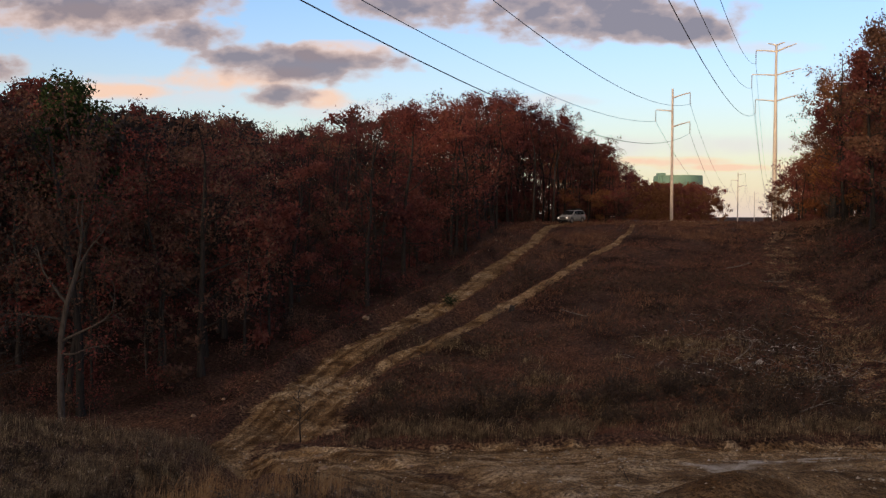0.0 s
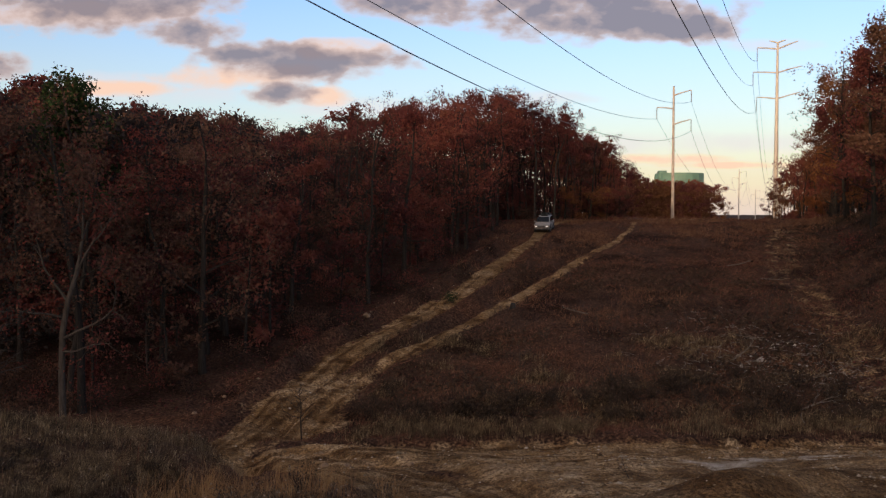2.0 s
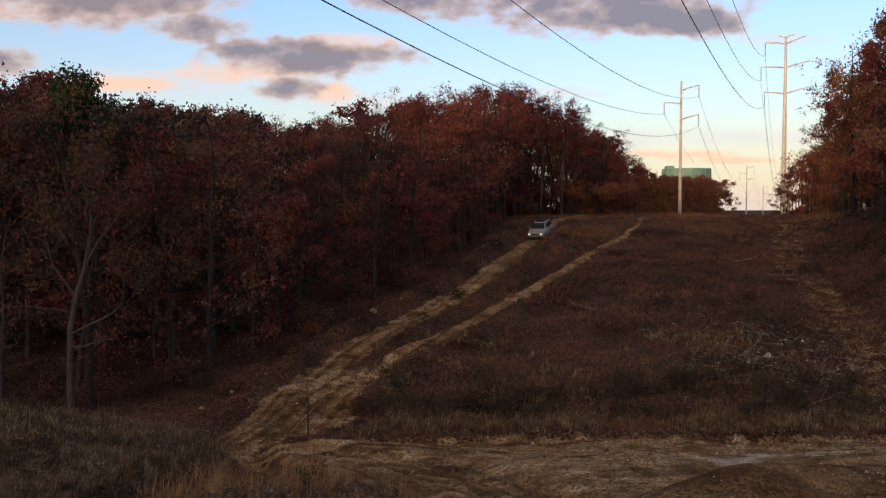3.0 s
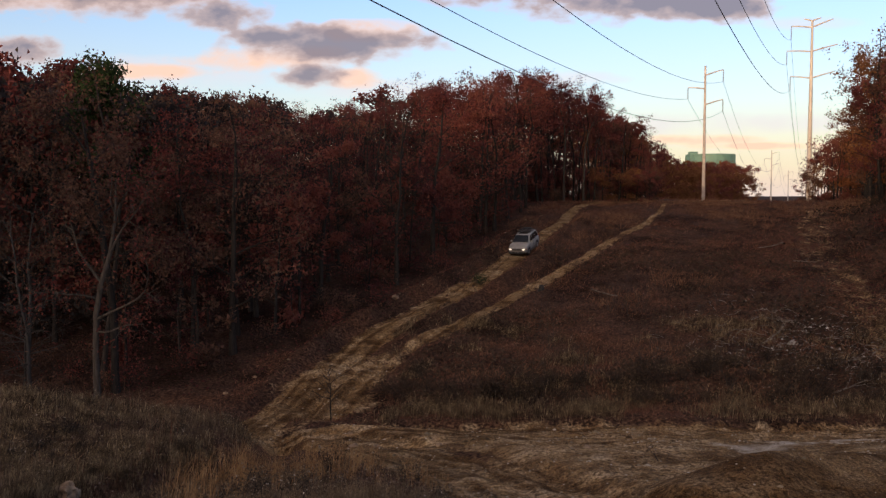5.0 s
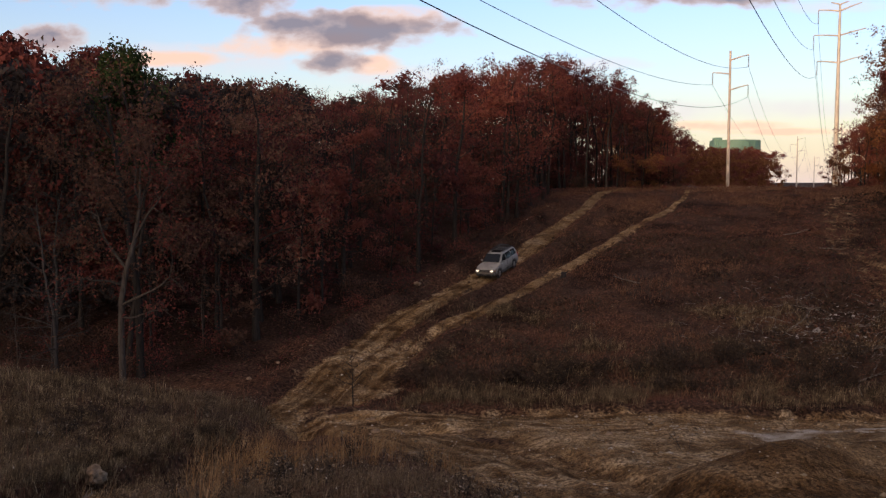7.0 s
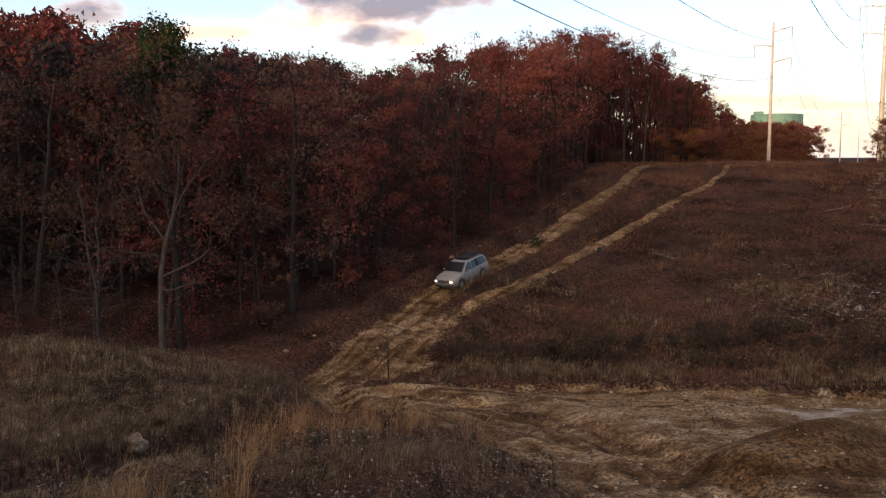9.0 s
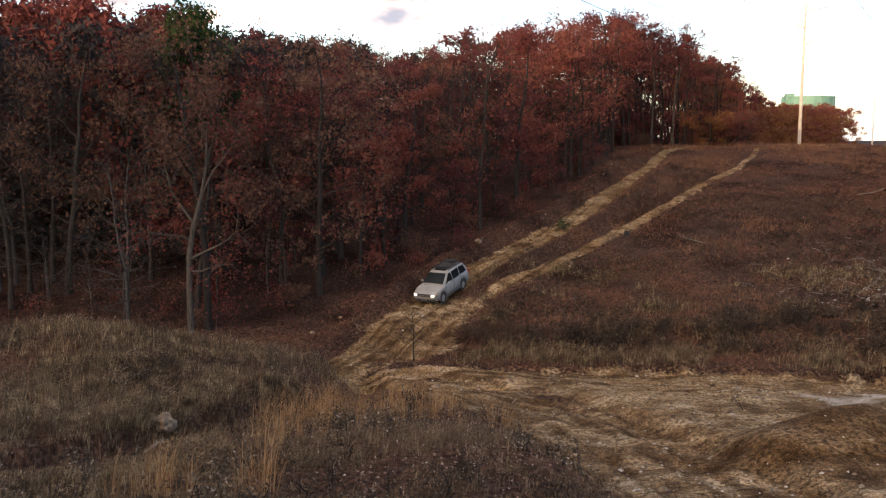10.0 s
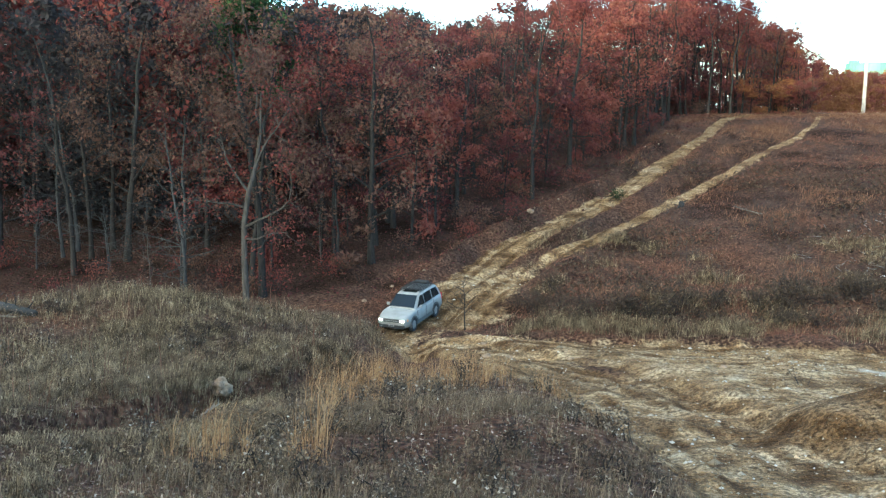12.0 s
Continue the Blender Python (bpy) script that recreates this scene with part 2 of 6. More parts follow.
def ground_build(nt, bsdf):
    def attr(name):
        a = nt.nodes.new("ShaderNodeAttribute")
        a.attribute_name = name
        return a.outputs["Fac"]
    big, mid, fine = tex(nt, 0.12, 4.0), tex(nt, 0.9, 6.0), tex(nt, 7.0, 5.0)
    clods, grit = tex(nt, 22.0, 3.0), tex(nt, 55.0, 2.0)
    litter = ramp(nt, fine, [(0.25, (0.014, 0.010, 0.008)), (0.48, (0.040, 0.023, 0.017)), (0.62, (0.058, 0.033, 0.024)), (0.8, (0.10, 0.066, 0.048))])
    weeds = mixed(nt, mid, ramp(nt, fine, [(0.36, (0.030, 0.017, 0.012)), (0.5, (0.092, 0.050, 0.032)), (0.62, (0.155, 0.092, 0.058)), (0.75, (0.23, 0.16, 0.10))]), litter)
    dirt = ramp(nt, mid, [(0.34, (0.16, 0.092, 0.042)), (0.45, (0.35, 0.225, 0.108)), (0.55, (0.49, 0.345, 0.19)), (0.70, (0.60, 0.47, 0.30))])
    dirt = mixed(nt, ramp(nt, fine, [(0.40, (0.85, 0.85, 0.85)), (0.56, (0.0, 0.0, 0.0))]), dirt, (0.12, 0.078, 0.04))
    dirt = mixed(nt, ramp(nt, clods, [(0.60, (0.0, 0.0, 0.0)), (0.70, (0.6, 0.6, 0.6))]), dirt, (0.52, 0.45, 0.33))
    dirt = mixed(nt, ramp(nt, big, [(0.42, (0.0, 0.0, 0.0)), (0.60, (0.55, 0.55, 0.55))]), dirt, (0.18, 0.115, 0.055))
    dirt = mixed(nt, 1.0, dirt, ramp(nt, grit, [(0.35, (0.55, 0.53, 0.5)), (0.5, (1.0, 1.0, 1.0)), (0.68, (1.45, 1.42, 1.36))]), "MULTIPLY")
    streak = tex(nt, 2.4, 6.0, stretch=(0.55, 1.2, 1))
    speck = tex(nt, 13.0, 6.0)
    dirt = mixed(nt, 1.0, dirt, ramp(nt, streak, [(0.34, (0.68, 0.64, 0.60)), (0.48, (0.92, 0.92, 0.92)), (0.64, (1.08, 1.07, 1.06))]), "MULTIPLY")
    dirt = mixed(nt, 1.0, dirt, ramp(nt, speck, [(0.36, (0.52, 0.49, 0.46)), (0.47, (0.95, 0.95, 0.95)), (0.63, (1.22, 1.21, 1.19))]), "MULTIPLY")
    pale = ramp(nt, mid, [(0.35, (0.27, 0.22, 0.155)), (0.6, (0.50, 0.45, 0.37))])
    patch = ramp(nt, tex(nt, 0.22, 5.0), [(0.36, (0.45, 0.42, 0.40)), (0.5, (1.0, 1.0, 1.0)), (0.64, (1.25, 1.12, 1.0))])
    c = mixed(nt, 1.0, mixed(nt, attr("forest"), weeds, litter), patch, "MULTIPLY")
    wob = maths(nt, "MULTIPLY", maths(nt, "SUBTRACT", mid, 0.5, False), 0.9, False)
    wob2 = maths(nt, "MULTIPLY", maths(nt, "SUBTRACT", fine, 0.5, False), 0.7, False)
    edge = maths(nt, "ADD", maths(nt, "ADD", attr("dirt"), wob, False), wob2, False)
    k = maths(nt, "MULTIPLY", maths(nt, "SUBTRACT", edge, 0.36, False), 3.2)
    stripe = maths(nt, "ADD", maths(nt, "ADD", attr("pale"), wob, False), wob2, False)
    dirt = mixed(nt, maths(nt, "MULTIPLY", maths(nt, "SUBTRACT", maths(nt, "ADD", attr("dark_dirt"), maths(nt, "ADD", wob2, maths(nt, "MULTIPLY", maths(nt, "SUBTRACT", clods, 0.5, False), 1.6, False), False), False), 0.48, False), 2.4), dirt, mixed(nt, 1.0, dirt, (0.42, 0.37, 0.32), "MULTIPLY"))
    dirt = mixed(nt, maths(nt, "MULTIPLY", maths(nt, "SUBTRACT", stripe, 0.55, False), 2.2), dirt, pale)
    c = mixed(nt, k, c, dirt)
    nt.links.new(c, bsdf.inputs["Base Color"])
    h = maths(nt, "ADD", maths(nt, "MULTIPLY", mid, 1.0, False), maths(nt, "ADD", maths(nt, "MULTIPLY", fine, 0.45, False), maths(nt, "ADD", maths(nt, "MULTIPLY", clods, 0.22, False), maths(nt, "MULTIPLY", streak, 0.5, False), False), False), False)
    bumped(nt, bsdf, h, 1.0, 0.35)
    bsdf.inputs["Specular IOR Level"].default_value = 0.05


GROUND = material("leafy_ground_and_sandy_dirt", ground_build, 0.95)

# ---- the lie of the land ----


def smooth(a, b, v):
    """0 below a, 1 above b, eased between."""
    k = np.clip((v - a) / (b - a), 0, 1)
    return k * k * (3 - 2 * k)


def bump(x, y, cx, cy, rx, ry, turn=0.0):
    c, s = math.cos(radians(turn)), math.sin(radians(turn))
    u, v = (x - cx) * c + (y - cy) * s, -(x - cx) * s + (y - cy) * c
    return np.exp(-(u / rx) ** 2 - (v / ry) ** 2)


def vnoise(x, y, size, seed=0):
    """Smooth value noise from -1 to 1 with features of that size."""
    x, y = np.asarray(x, float) / size, np.asarray(y, float) / size
    i, j = np.floor(x), np.floor(y)
    u, v = x - i, y - j
    u, v = u * u * (3 - 2 * u), v * v * (3 - 2 * v)

    def corner(a, b):
        h = np.sin(a * 127.1 + b * 311.7 + seed * 74.7) * 43758.5453
        return 2 * (h - np.floor(h)) - 1
    return (corner(i, j) * (1 - u) + corner(i + 1, j) * u) * (1 - v) + (corner(i, j + 1) * (1 - u) + corner(i + 1, j + 1) * u) * v


def base_height(x, y):
    """The valley: a bank under the camera, a dirt floor, the long slope and the flat top. The eye is at height 0."""
    x, y = np.asarray(x, float), np.asarray(y, float)
    near = -1.75 - 9.05 * (1 - np.exp(-np.clip(y, -6, 60) / 17.5) * (1 + np.clip(y, -6, 60) / 60)) * 1.03
    near = np.where(y < 0, -1.75 + 0.10 * np.clip(-y, 0, 40), near)
    d = y - 41.0
    slope = -10.75 + 0.187 * 0.5 * (d + np.sqrt(d * d + 9.0))
    top = -0.5 - 0.012 * np.clip(y - 98, 0, 400)
    k = 1.2
    hill = -np.logaddexp(-slope / k, -top / k) * k
    z = np.where(y < 30, near, near + (hill - near) * smooth(30, 46, y))
    # unseen ridge added behind, below the sun, to keep the valley in shade
    z = z + 12.0 * smooth(40, 115, -(0.469 * x + 0.883 * y))
    lat = 0.934 * x - 0.358 * y
    z = z + 6.0 * smooth(0, 11, lat - 3.0) * smooth(34, 56, y) * (1 - smooth(70, 125, y))
    return z


LEFT_TRAIL = [(-6.6, 31.0), (-8.6, 35.0), (-9.9, 39.5), (-9.08, 42.89), (-8.25, 46.28), (-7.55, 49.28), (-6.45, 52.88), (-5.05, 55.48), (-3.15, 58.88), (-1.05, 62.78), (1.35, 67.68), (3.65, 73.78), (6.35, 81.38), (8.85, 87.38), (11.0, 95.5), (12.4, 101.0), (14.6, 104.5), (19.0, 110.0)]
RIGHT_TRAIL = [(-7.2, 41.0), (-6.9, 43.8), (-5.9, 47.2), (-4.6, 50.3), (-3.1, 52.6), (-0.9, 55.4), (0.9, 58.4), (2.8, 61.3), (4.8, 64.8), (7.2, 69.0), (9.8, 73.5), (12.3, 78.9), (15.9, 84.5), (19.4, 92.4), (22.5, 104.0)]
SIDE_TRACK = [(22.5, 45.0), (24.6, 51.7), (26.4, 59.0), (27.3, 65.9), (28.4, 72.8), (30.8, 80.8), (36.5, 95.0), (42.0, 108.0)]
LOW_PATH = [(-19.0, 6.5), (-13.5, 9.5), (-10.6, 12.6), (-9.7, 15.8), (-9.05, 19.0), (-8.3, 21.1), (-7.75, 22.8), (-7.1, 25.6), (-6.5, 28.0), (-6.7, 31.5), (-8.0, 36.0)]
NEAR_ROAD = [(4.2, 9.0), (3.4, 13.5), (2.6, 17.3), (1.9, 20.0), (0.7, 23.2), (-1.4, 27.7), (-3.8, 30.8), (-6.6, 35.5)]
VALLEY_ROAD = [(-7.0, 35.0), (-2.0, 34.5), (4.0, 34.2), (11.0, 34.6), (20.0, 35.0), (34.0, 33.0)]


def off_line(x, y, line):
    """Signed distance from a line of points (left of its direction is positive) and how far along it."""
    x, y = np.asarray(x, float), np.asarray(y, float)
    best, side, along, run = np.full(x.shape, 1e9), np.zeros(x.shape), np.zeros(x.shape), 0.0
    for (ax, ay), (bx, by) in zip(line, line[1:]):
        dx, dy = bx - ax, by - ay
        n = math.hypot(dx, dy)
        k = np.clip(((x - ax) * dx + (y - ay) * dy) / n ** 2, 0, 1)
        d = np.hypot(x - ax - k * dx, y - ay - k * dy)
        s = np.sign(dx * (y - ay) - dy * (x - ax))
        near = d < best
        best, side, along = np.where(near, d, best), np.where(near, s, side), np.where(near, run + k * n, along)
        run += n
    return best * np.where(side == 0, 1, side), along


def height(x, y):
    x, y = np.asarray(x, float), np.asarray(y, float)
    z = base_height(x, y)
    # grassy mound on the left and the low bank in front of it
    m = 1.55 * bump(x, y, -17.6, 29.3, 5.6, 4.6, -6) + 0.55 * bump(x, y, -24.0, 24.0, 6.0, 4.0) + 0.75 * bump(x, y, -11.0, 27.5, 4.6, 4.0, -12)
    z = z + m * (1 - smooth(-8.6, -6.9, x))
    # the weedy island before the camera, the dirt heap at the right
    z = z + 0.55 * bump(x, y, -2.6, 17.0, 3.4, 6.0) + 0.75 * bump(x, y, 6.6, 20.6, 2.4, 1.5, 24) + 0.8 * bump(x, y, 10.0, 22.5, 4.0, 2.6, 10) + 0.7 * bump(x, y, 17.0, 27.0, 6.0, 3.0)
    # scrubby bank at the foot of the slope
    z = z + 0.7 * bump(x, y, 5.0, 44.5, 9.0, 2.4) + 0.5 * bump(x, y, 17.0, 45.5, 8.0, 2.5)
    # trails cut into the ground, with two wheel ruts and a bank
    for line, half, deep in ((LEFT_TRAIL, 1.35, 0.34), (RIGHT_TRAIL, 0.95, 0.2), (LOW_PATH, 0.42, 0.34), (NEAR_ROAD, 2.0, 0.3), (VALLEY_ROAD, 3.4, 0.15), (SIDE_TRACK, 1.8, 0.12)):
        d, a = off_line(x, y, line)
        z = z - deep * (1 - smooth(half * 0.75, half * 1.5, np.abs(d))) * ((1 - 0.8 * smooth(60, 72, a)) if line is LEFT_TRAIL else 1)
        for r in (-0.72, 0.72):
            z = z - 0.09 * np.exp(-((d - r - 0.12 * np.sin(a * 0.5)) / 0.22) ** 2)
    d, a = off_line(x, y, LEFT_TRAIL)
    z = z + 0.45 * np.exp(-((d - 2.1) / 0.55) ** 2) * smooth(16, 22, a) * (1 - smooth(58, 66, a))
    z = z + 0.42 * np.exp(-((d + 2.2) / 0.65) ** 2) * smooth(21, 27, a) * (1 - smooth(60, 68, a))
    # the bank over the low path, and more wheel marks on the bare ground
    z = z - 0.35 * bump(x, y, -9.6, 38.4, 2.4, 2.6) + 0.3 * bump(x, y, -8.3, 45.5, 3.0, 3.5)
    d, a = off_line(x, y, LOW_PATH)
    z = z + 0.3 * smooth(0.2, 0.5, d + 0.18 * vnoise(x, y, 0.9, 15)) * (1 - smooth(3, 8, d)) * (1 - smooth(21, 26, a)) * smooth(0, 6, a)
    d, a = off_line(x, y, LEFT_TRAIL)
    for r, deep in ((-3.3, 0.16), (-2.4, 0.10), (-1.5, 0.16), (1.5, 0.12)):
        z = z - deep * np.exp(-((d - r) / 0.28) ** 2) * smooth(9, 12, a) * (1 - smooth(22, 30, a))
    d, a = off_line(x, y, NEAR_ROAD)
    for r, deep in ((-2.3, 0.14), (-1.5, 0.08), (1.7, 0.14), (2.6, 0.1)):
        z = z - deep * np.exp(-((d - r - 0.3 * np.sin(a * 0.35 + r)) / 0.3) ** 2)
    d, a = off_line(x, y, VALLEY_ROAD)
    for r, deep in ((-2.6, 0.12), (-1.6, 0.06), (1.5, 0.1), (2.7, 0.12), (3.4, 0.07)):
        z = z - deep * np.exp(-((d - r - 0.4 * np.sin(a * 0.23 + 2 * r)) / 0.3) ** 2)
    # the cut edge where the slope meets the bare ground
    z = z + 0.28 * smooth(38.3, 38.9, y + 0.6 * vnoise(x, y, 2.5, 12) + 0.2 * vnoise(x, y, 0.7, 13)) * (1 - smooth(40.5, 44, y)) * smooth(-4.5, -2.5, x)
    # uneven ground
    w = 1 - smooth(140, 260, np.hypot(x, y))
    n = 0.13 * vnoise(x, y, 3.1, 1) + 0.07 * vnoise(x, y, 1.3, 2) + 0.05 * vnoise(x, y, 0.6, 3) + 0.022 * vnoise(x, y, 0.33, 7)
    ridge = np.abs(vnoise(x, y, 1.7, 5)) + 0.5 * np.abs(vnoise(x, y, 0.8, 6))
    return z + w * (n + 0.08 * ridge * smooth(0.35, 0.8, dirt_mask(x, y)))


def dirt_mask(x, y):
    x, y = np.asarray(x, float), np.asarray(y, float)
    m = np.zeros(x.shape)
    for line, half, most in ((LEFT_TRAIL, 1.02, 1.0), (RIGHT_TRAIL, 0.52, 0.86), (NEAR_ROAD, 2.0, 1.0), (VALLEY_ROAD, 3.6, 1.0), (SIDE_TRACK, 1.7, 0.45)):
        d, a = off_line(x, y, line)
        most = most * (1 if line is not RIGHT_TRAIL else 0.35 + 0.65 * smooth(8, 14, a)) * (0.92 + 0.22 * vnoise(d, a * 0.18, 0.4, 51) + 0.16 * vnoise(x, y, 0.7, 52))
        m = np.maximum(m, most * (1 - smooth(half * 0.7, half * 1.35, np.abs(d) * (1 + 0.75 * smooth(40, 62, a)))))
    # bare apron where the trails meet, and the bare ground at the right
    m = np.maximum(m, (bump(x, y, -7.6, 43.0, 2.6, 4.2) + 0.85 * bump(x, y, -5.9, 47.8, 1.7, 3.6, -22)) * (1.0 + 0.35 * vnoise(x, y, 1.3, 53)))
    bare = smooth(-0.5, 3.5, x + 0.28 * (y - 24)) * smooth(6, 11, y) * (1 - smooth(37.6, 39.4, y + 0.5 * vnoise(x, y, 2.5, 12)))
    return np.clip(np.maximum(m, 0.95 * bare), 0, 1)


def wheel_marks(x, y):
    """Wheel ruts where the dirt is darker, 0 to 1."""
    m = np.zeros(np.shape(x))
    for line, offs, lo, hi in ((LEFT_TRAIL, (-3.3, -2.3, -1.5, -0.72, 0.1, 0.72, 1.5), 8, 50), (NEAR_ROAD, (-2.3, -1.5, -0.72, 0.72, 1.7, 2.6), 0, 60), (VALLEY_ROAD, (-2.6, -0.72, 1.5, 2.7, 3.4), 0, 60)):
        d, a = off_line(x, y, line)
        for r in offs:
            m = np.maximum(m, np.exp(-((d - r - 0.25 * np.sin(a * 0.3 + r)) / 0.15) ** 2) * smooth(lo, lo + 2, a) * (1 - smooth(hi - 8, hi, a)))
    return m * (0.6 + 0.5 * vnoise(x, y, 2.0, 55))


def forest_edge(x, y):
    """Above 0 inside the left wood (metres from its edge, roughly)."""
    d, a = off_line(x, y, FOREST_EDGE)
    return d


FOREST_EDGE = [(-90.0, 40.0), (-45.0, 43.5), (-21.0, 43.5), (-14.5, 46.5), (-11.0, 52.0), (-7.6, 58.0), (-3.0, 67.0), (1.2, 77.0), (4.8, 89.0), (7.0, 99.0), (10.0, 112.0), (24.0, 140.0), (58.0, 215.0), (150.0, 455.0)]
RIGHT_EDGE = [(60.0, 30.0), (40.0, 50.0), (33.0, 64.0), (36.0, 75.0), (45.0, 103.0), (66.0, 160.0), (102.0, 254.0), (175.0, 445.0)]

# ---- ground ----


def part(name, bm, mat, parent=None, label=""):
    """Links a bmesh, or a finished mesh, as one mesh object, under a thing or part if one is given."""
    if isinstance(bm, bmesh.types.BMesh):
        me = bpy.data.meshes.new(name)
        bm.to_mesh(me)
        bm.free()
    else:
        me = bm
    if mat and not me.materials:
        me.materials.append(mat)
    ob = new(name, me)
    ob.parent = parent
    if label:
        tagged(ob, label)
    return ob


def mesh_of(name, verts, faces, smooth_on=False):
    """A mesh from a vertex array and a face array (all faces of one size)."""
    verts, faces = np.asarray(verts, np.float32), np.asarray(faces, np.int32)
    me = bpy.data.meshes.new(name)
    n, k = faces.shape
    me.vertices.add(len(verts)), me.loops.add(n * k), me.polygons.add(n)
    me.vertices.foreach_set("co", verts.ravel())
    me.loops.foreach_set("vertex_index", faces.ravel())
    me.polygons.foreach_set("loop_start", np.arange(n, dtype=np.int32) * k)
    me.update(calc_edges=True)
    if smooth_on:
        me.polygons.foreach_set("use_smooth", np.ones(n, bool))
    return me


def spaced(fine, ends):
    """Coordinates: an even fine stretch, growing steps outside it."""
    lo, hi, step = fine
    mid = list(np.arange(lo, hi + step / 2, step))
    out = []
    for start, end in ((lo, ends[0]), (hi, ends[1])):
        s, v, line = step, start, []
        while abs(end - start) > abs(v - start):
            s *= 1.16
            v += math.copysign(s, end - start)
            line.append(v)
        out.append(line)
    return np.array(out[0][::-1] + mid + out[1])


def build_ground():
    xs, ys = spaced((-24, 26, 0.15), (-2600, 2600)), spaced((10, 50, 0.15), (-1200, 4200))
    ys = np.concatenate([ys[ys < 50], np.arange(50, 62, 0.24), np.arange(62, 108, 0.45), spaced((108, 110, 0.6), (108, 4200))])
    ys = np.unique(np.round(ys, 3))
    X, Y = np.meshgrid(xs, ys)
    Z = height(X, Y)
    nx, ny = len(xs), len(ys)
    i = np.arange(nx * ny).reshape(ny, nx)
    faces = np.stack([i[:-1, :-1], i[:-1, 1:], i[1:, 1:], i[1:, :-1]], -1).reshape(-1, 4)
    me = mesh_of("ground", np.stack([X, Y, Z], -1).reshape(-1, 3), faces, True)
    wood = np.maximum(smooth(-2.5, 2.0, forest_edge(X, Y)), smooth(-3, 3, -off_line(X, Y, RIGHT_EDGE)[0]))
    stripes = (bump(X, Y, 13, 31.5, 8, 3.5) + 0.5 * bump(X, Y, 10, 28.5, 3, 2.5)) * (0.65 + 0.6 * vnoise(X, Y, 1.6, 41) + 0.3 * vnoise(X, Y, 0.7, 42))
    # dirt is darker in streaks, on the right-hand heap and along wheel ruts
    for name, v in (("dirt", dirt_mask(X, Y)), ("forest", wood), ("pale", np.clip(stripes, 0, 1)), ("dark_dirt", np.clip(0.30 + 0.40 * vnoise(X * 0.32 + 0.1 * Y, Y, 1.1, 61) + 0.40 * vnoise(X * 0.4, Y, 0.5, 62) + 0.85 * bump(X, Y, 6.0, 19.6, 2.4, 2.2, 20) + 0.5 * bump(X, Y, 11, 20.5, 4, 3.5) + 1.4 * wheel_marks(X, Y), 0, 1))):
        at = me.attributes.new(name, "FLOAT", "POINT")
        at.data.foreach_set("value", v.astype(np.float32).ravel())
    ob = part("ground", me, GROUND)
    tagged(ob, "sandy dirt and leaf-strewn valley ground with rutted trails", "ground", kind="structure")


build_ground()

# ---- trees ----


class Wood:
    """Collects tapered tubes and leaves as arrays."""

    def __init__(self, seed):
        self.rng = np.random.default_rng(seed)
        self.v, self.f, self.n = [], [], 0
        self.lv, self.lf, self.ln = [], [], 0

    def tube(self, pts, radii, sides):
        pts = np.asarray(pts, float)
        d = np.gradient(pts, axis=0)
        d /= np.linalg.norm(d, axis=1)[:, None] + 1e-9
        ref = np.where(np.abs(d[:, 2:3]) > 0.9, [[1.0, 0, 0]], [[0, 0, 1.0]])
        a = np.cross(d, ref)
        a /= np.linalg.norm(a, axis=1)[:, None] + 1e-9
        b = np.cross(d, a)
        ang = np.arange(sides) * 2 * math.pi / sides
        ring = pts[:, None] + np.asarray(radii)[:, None, None] * (np.cos(ang)[None, :, None] * a[:, None] + np.sin(ang)[None, :, None] * b[:, None])
        k = len(pts)
        i = self.n + np.arange(k * sides).reshape(k, sides)
        j = np.roll(i, -1, axis=1)
        self.f.append(np.stack([i[:-1], j[:-1], j[1:], i[1:]], -1).reshape(-1, 4))
        self.v.append(ring.reshape(-1, 3))
        self.n += k * sides

    def leaves(self, centres, size, flat=0.0):
        c = np.asarray(centres, float)
        m = len(c)
        r = self.rng
        a = r.normal(size=(m, 3))
        a[:, 2] *= 1 - flat
        a /= np.linalg.norm(a, axis=1)[:, None]
        b = np.cross(a, r.normal(size=(m, 3)))
        b /= np.linalg.norm(b, axis=1)[:, None]
        s = size * r.uniform(0.6, 1.35, (m, 1))
        leaf = np.stack([c - a * s * 0.5 - b * s * 0.3, c + b * s * 0.42 - a * s * 0.1, c + a * s * 0.6 + np.cross(a, b) * s * 0.12], 1)
        self.lv.append(leaf.reshape(-1, 3))
        self.lf.append(self.ln + np.arange(m * 3).reshape(m, 3))
        self.ln += m * 3

    def wood_mesh(self, name):
        return mesh_of(name, np.concatenate(self.v), np.concatenate(self.f), True)

    def leaf_mesh(self, name):
        return mesh_of(name, np.concatenate(self.lv), np.concatenate(self.lf))


def limb(w, start, way, length, r0, steps, sides, droop=0.0, wob=0.12, tip=0.25):
    pts, p, d = [np.array(start, float)], np.array(start, float), np.array(way, float)
    d /= np.linalg.norm(d)
    for _ in range(steps):
        d = d + w.rng.normal(size=3) * wob + np.array([0, 0, -droop])
        d /= np.linalg.norm(d)
        p = p + d * length / steps
        pts.append(p.copy())
    w.tube(pts, r0 * np.linspace(1, tip, steps + 1), sides)
    return np.array(pts)


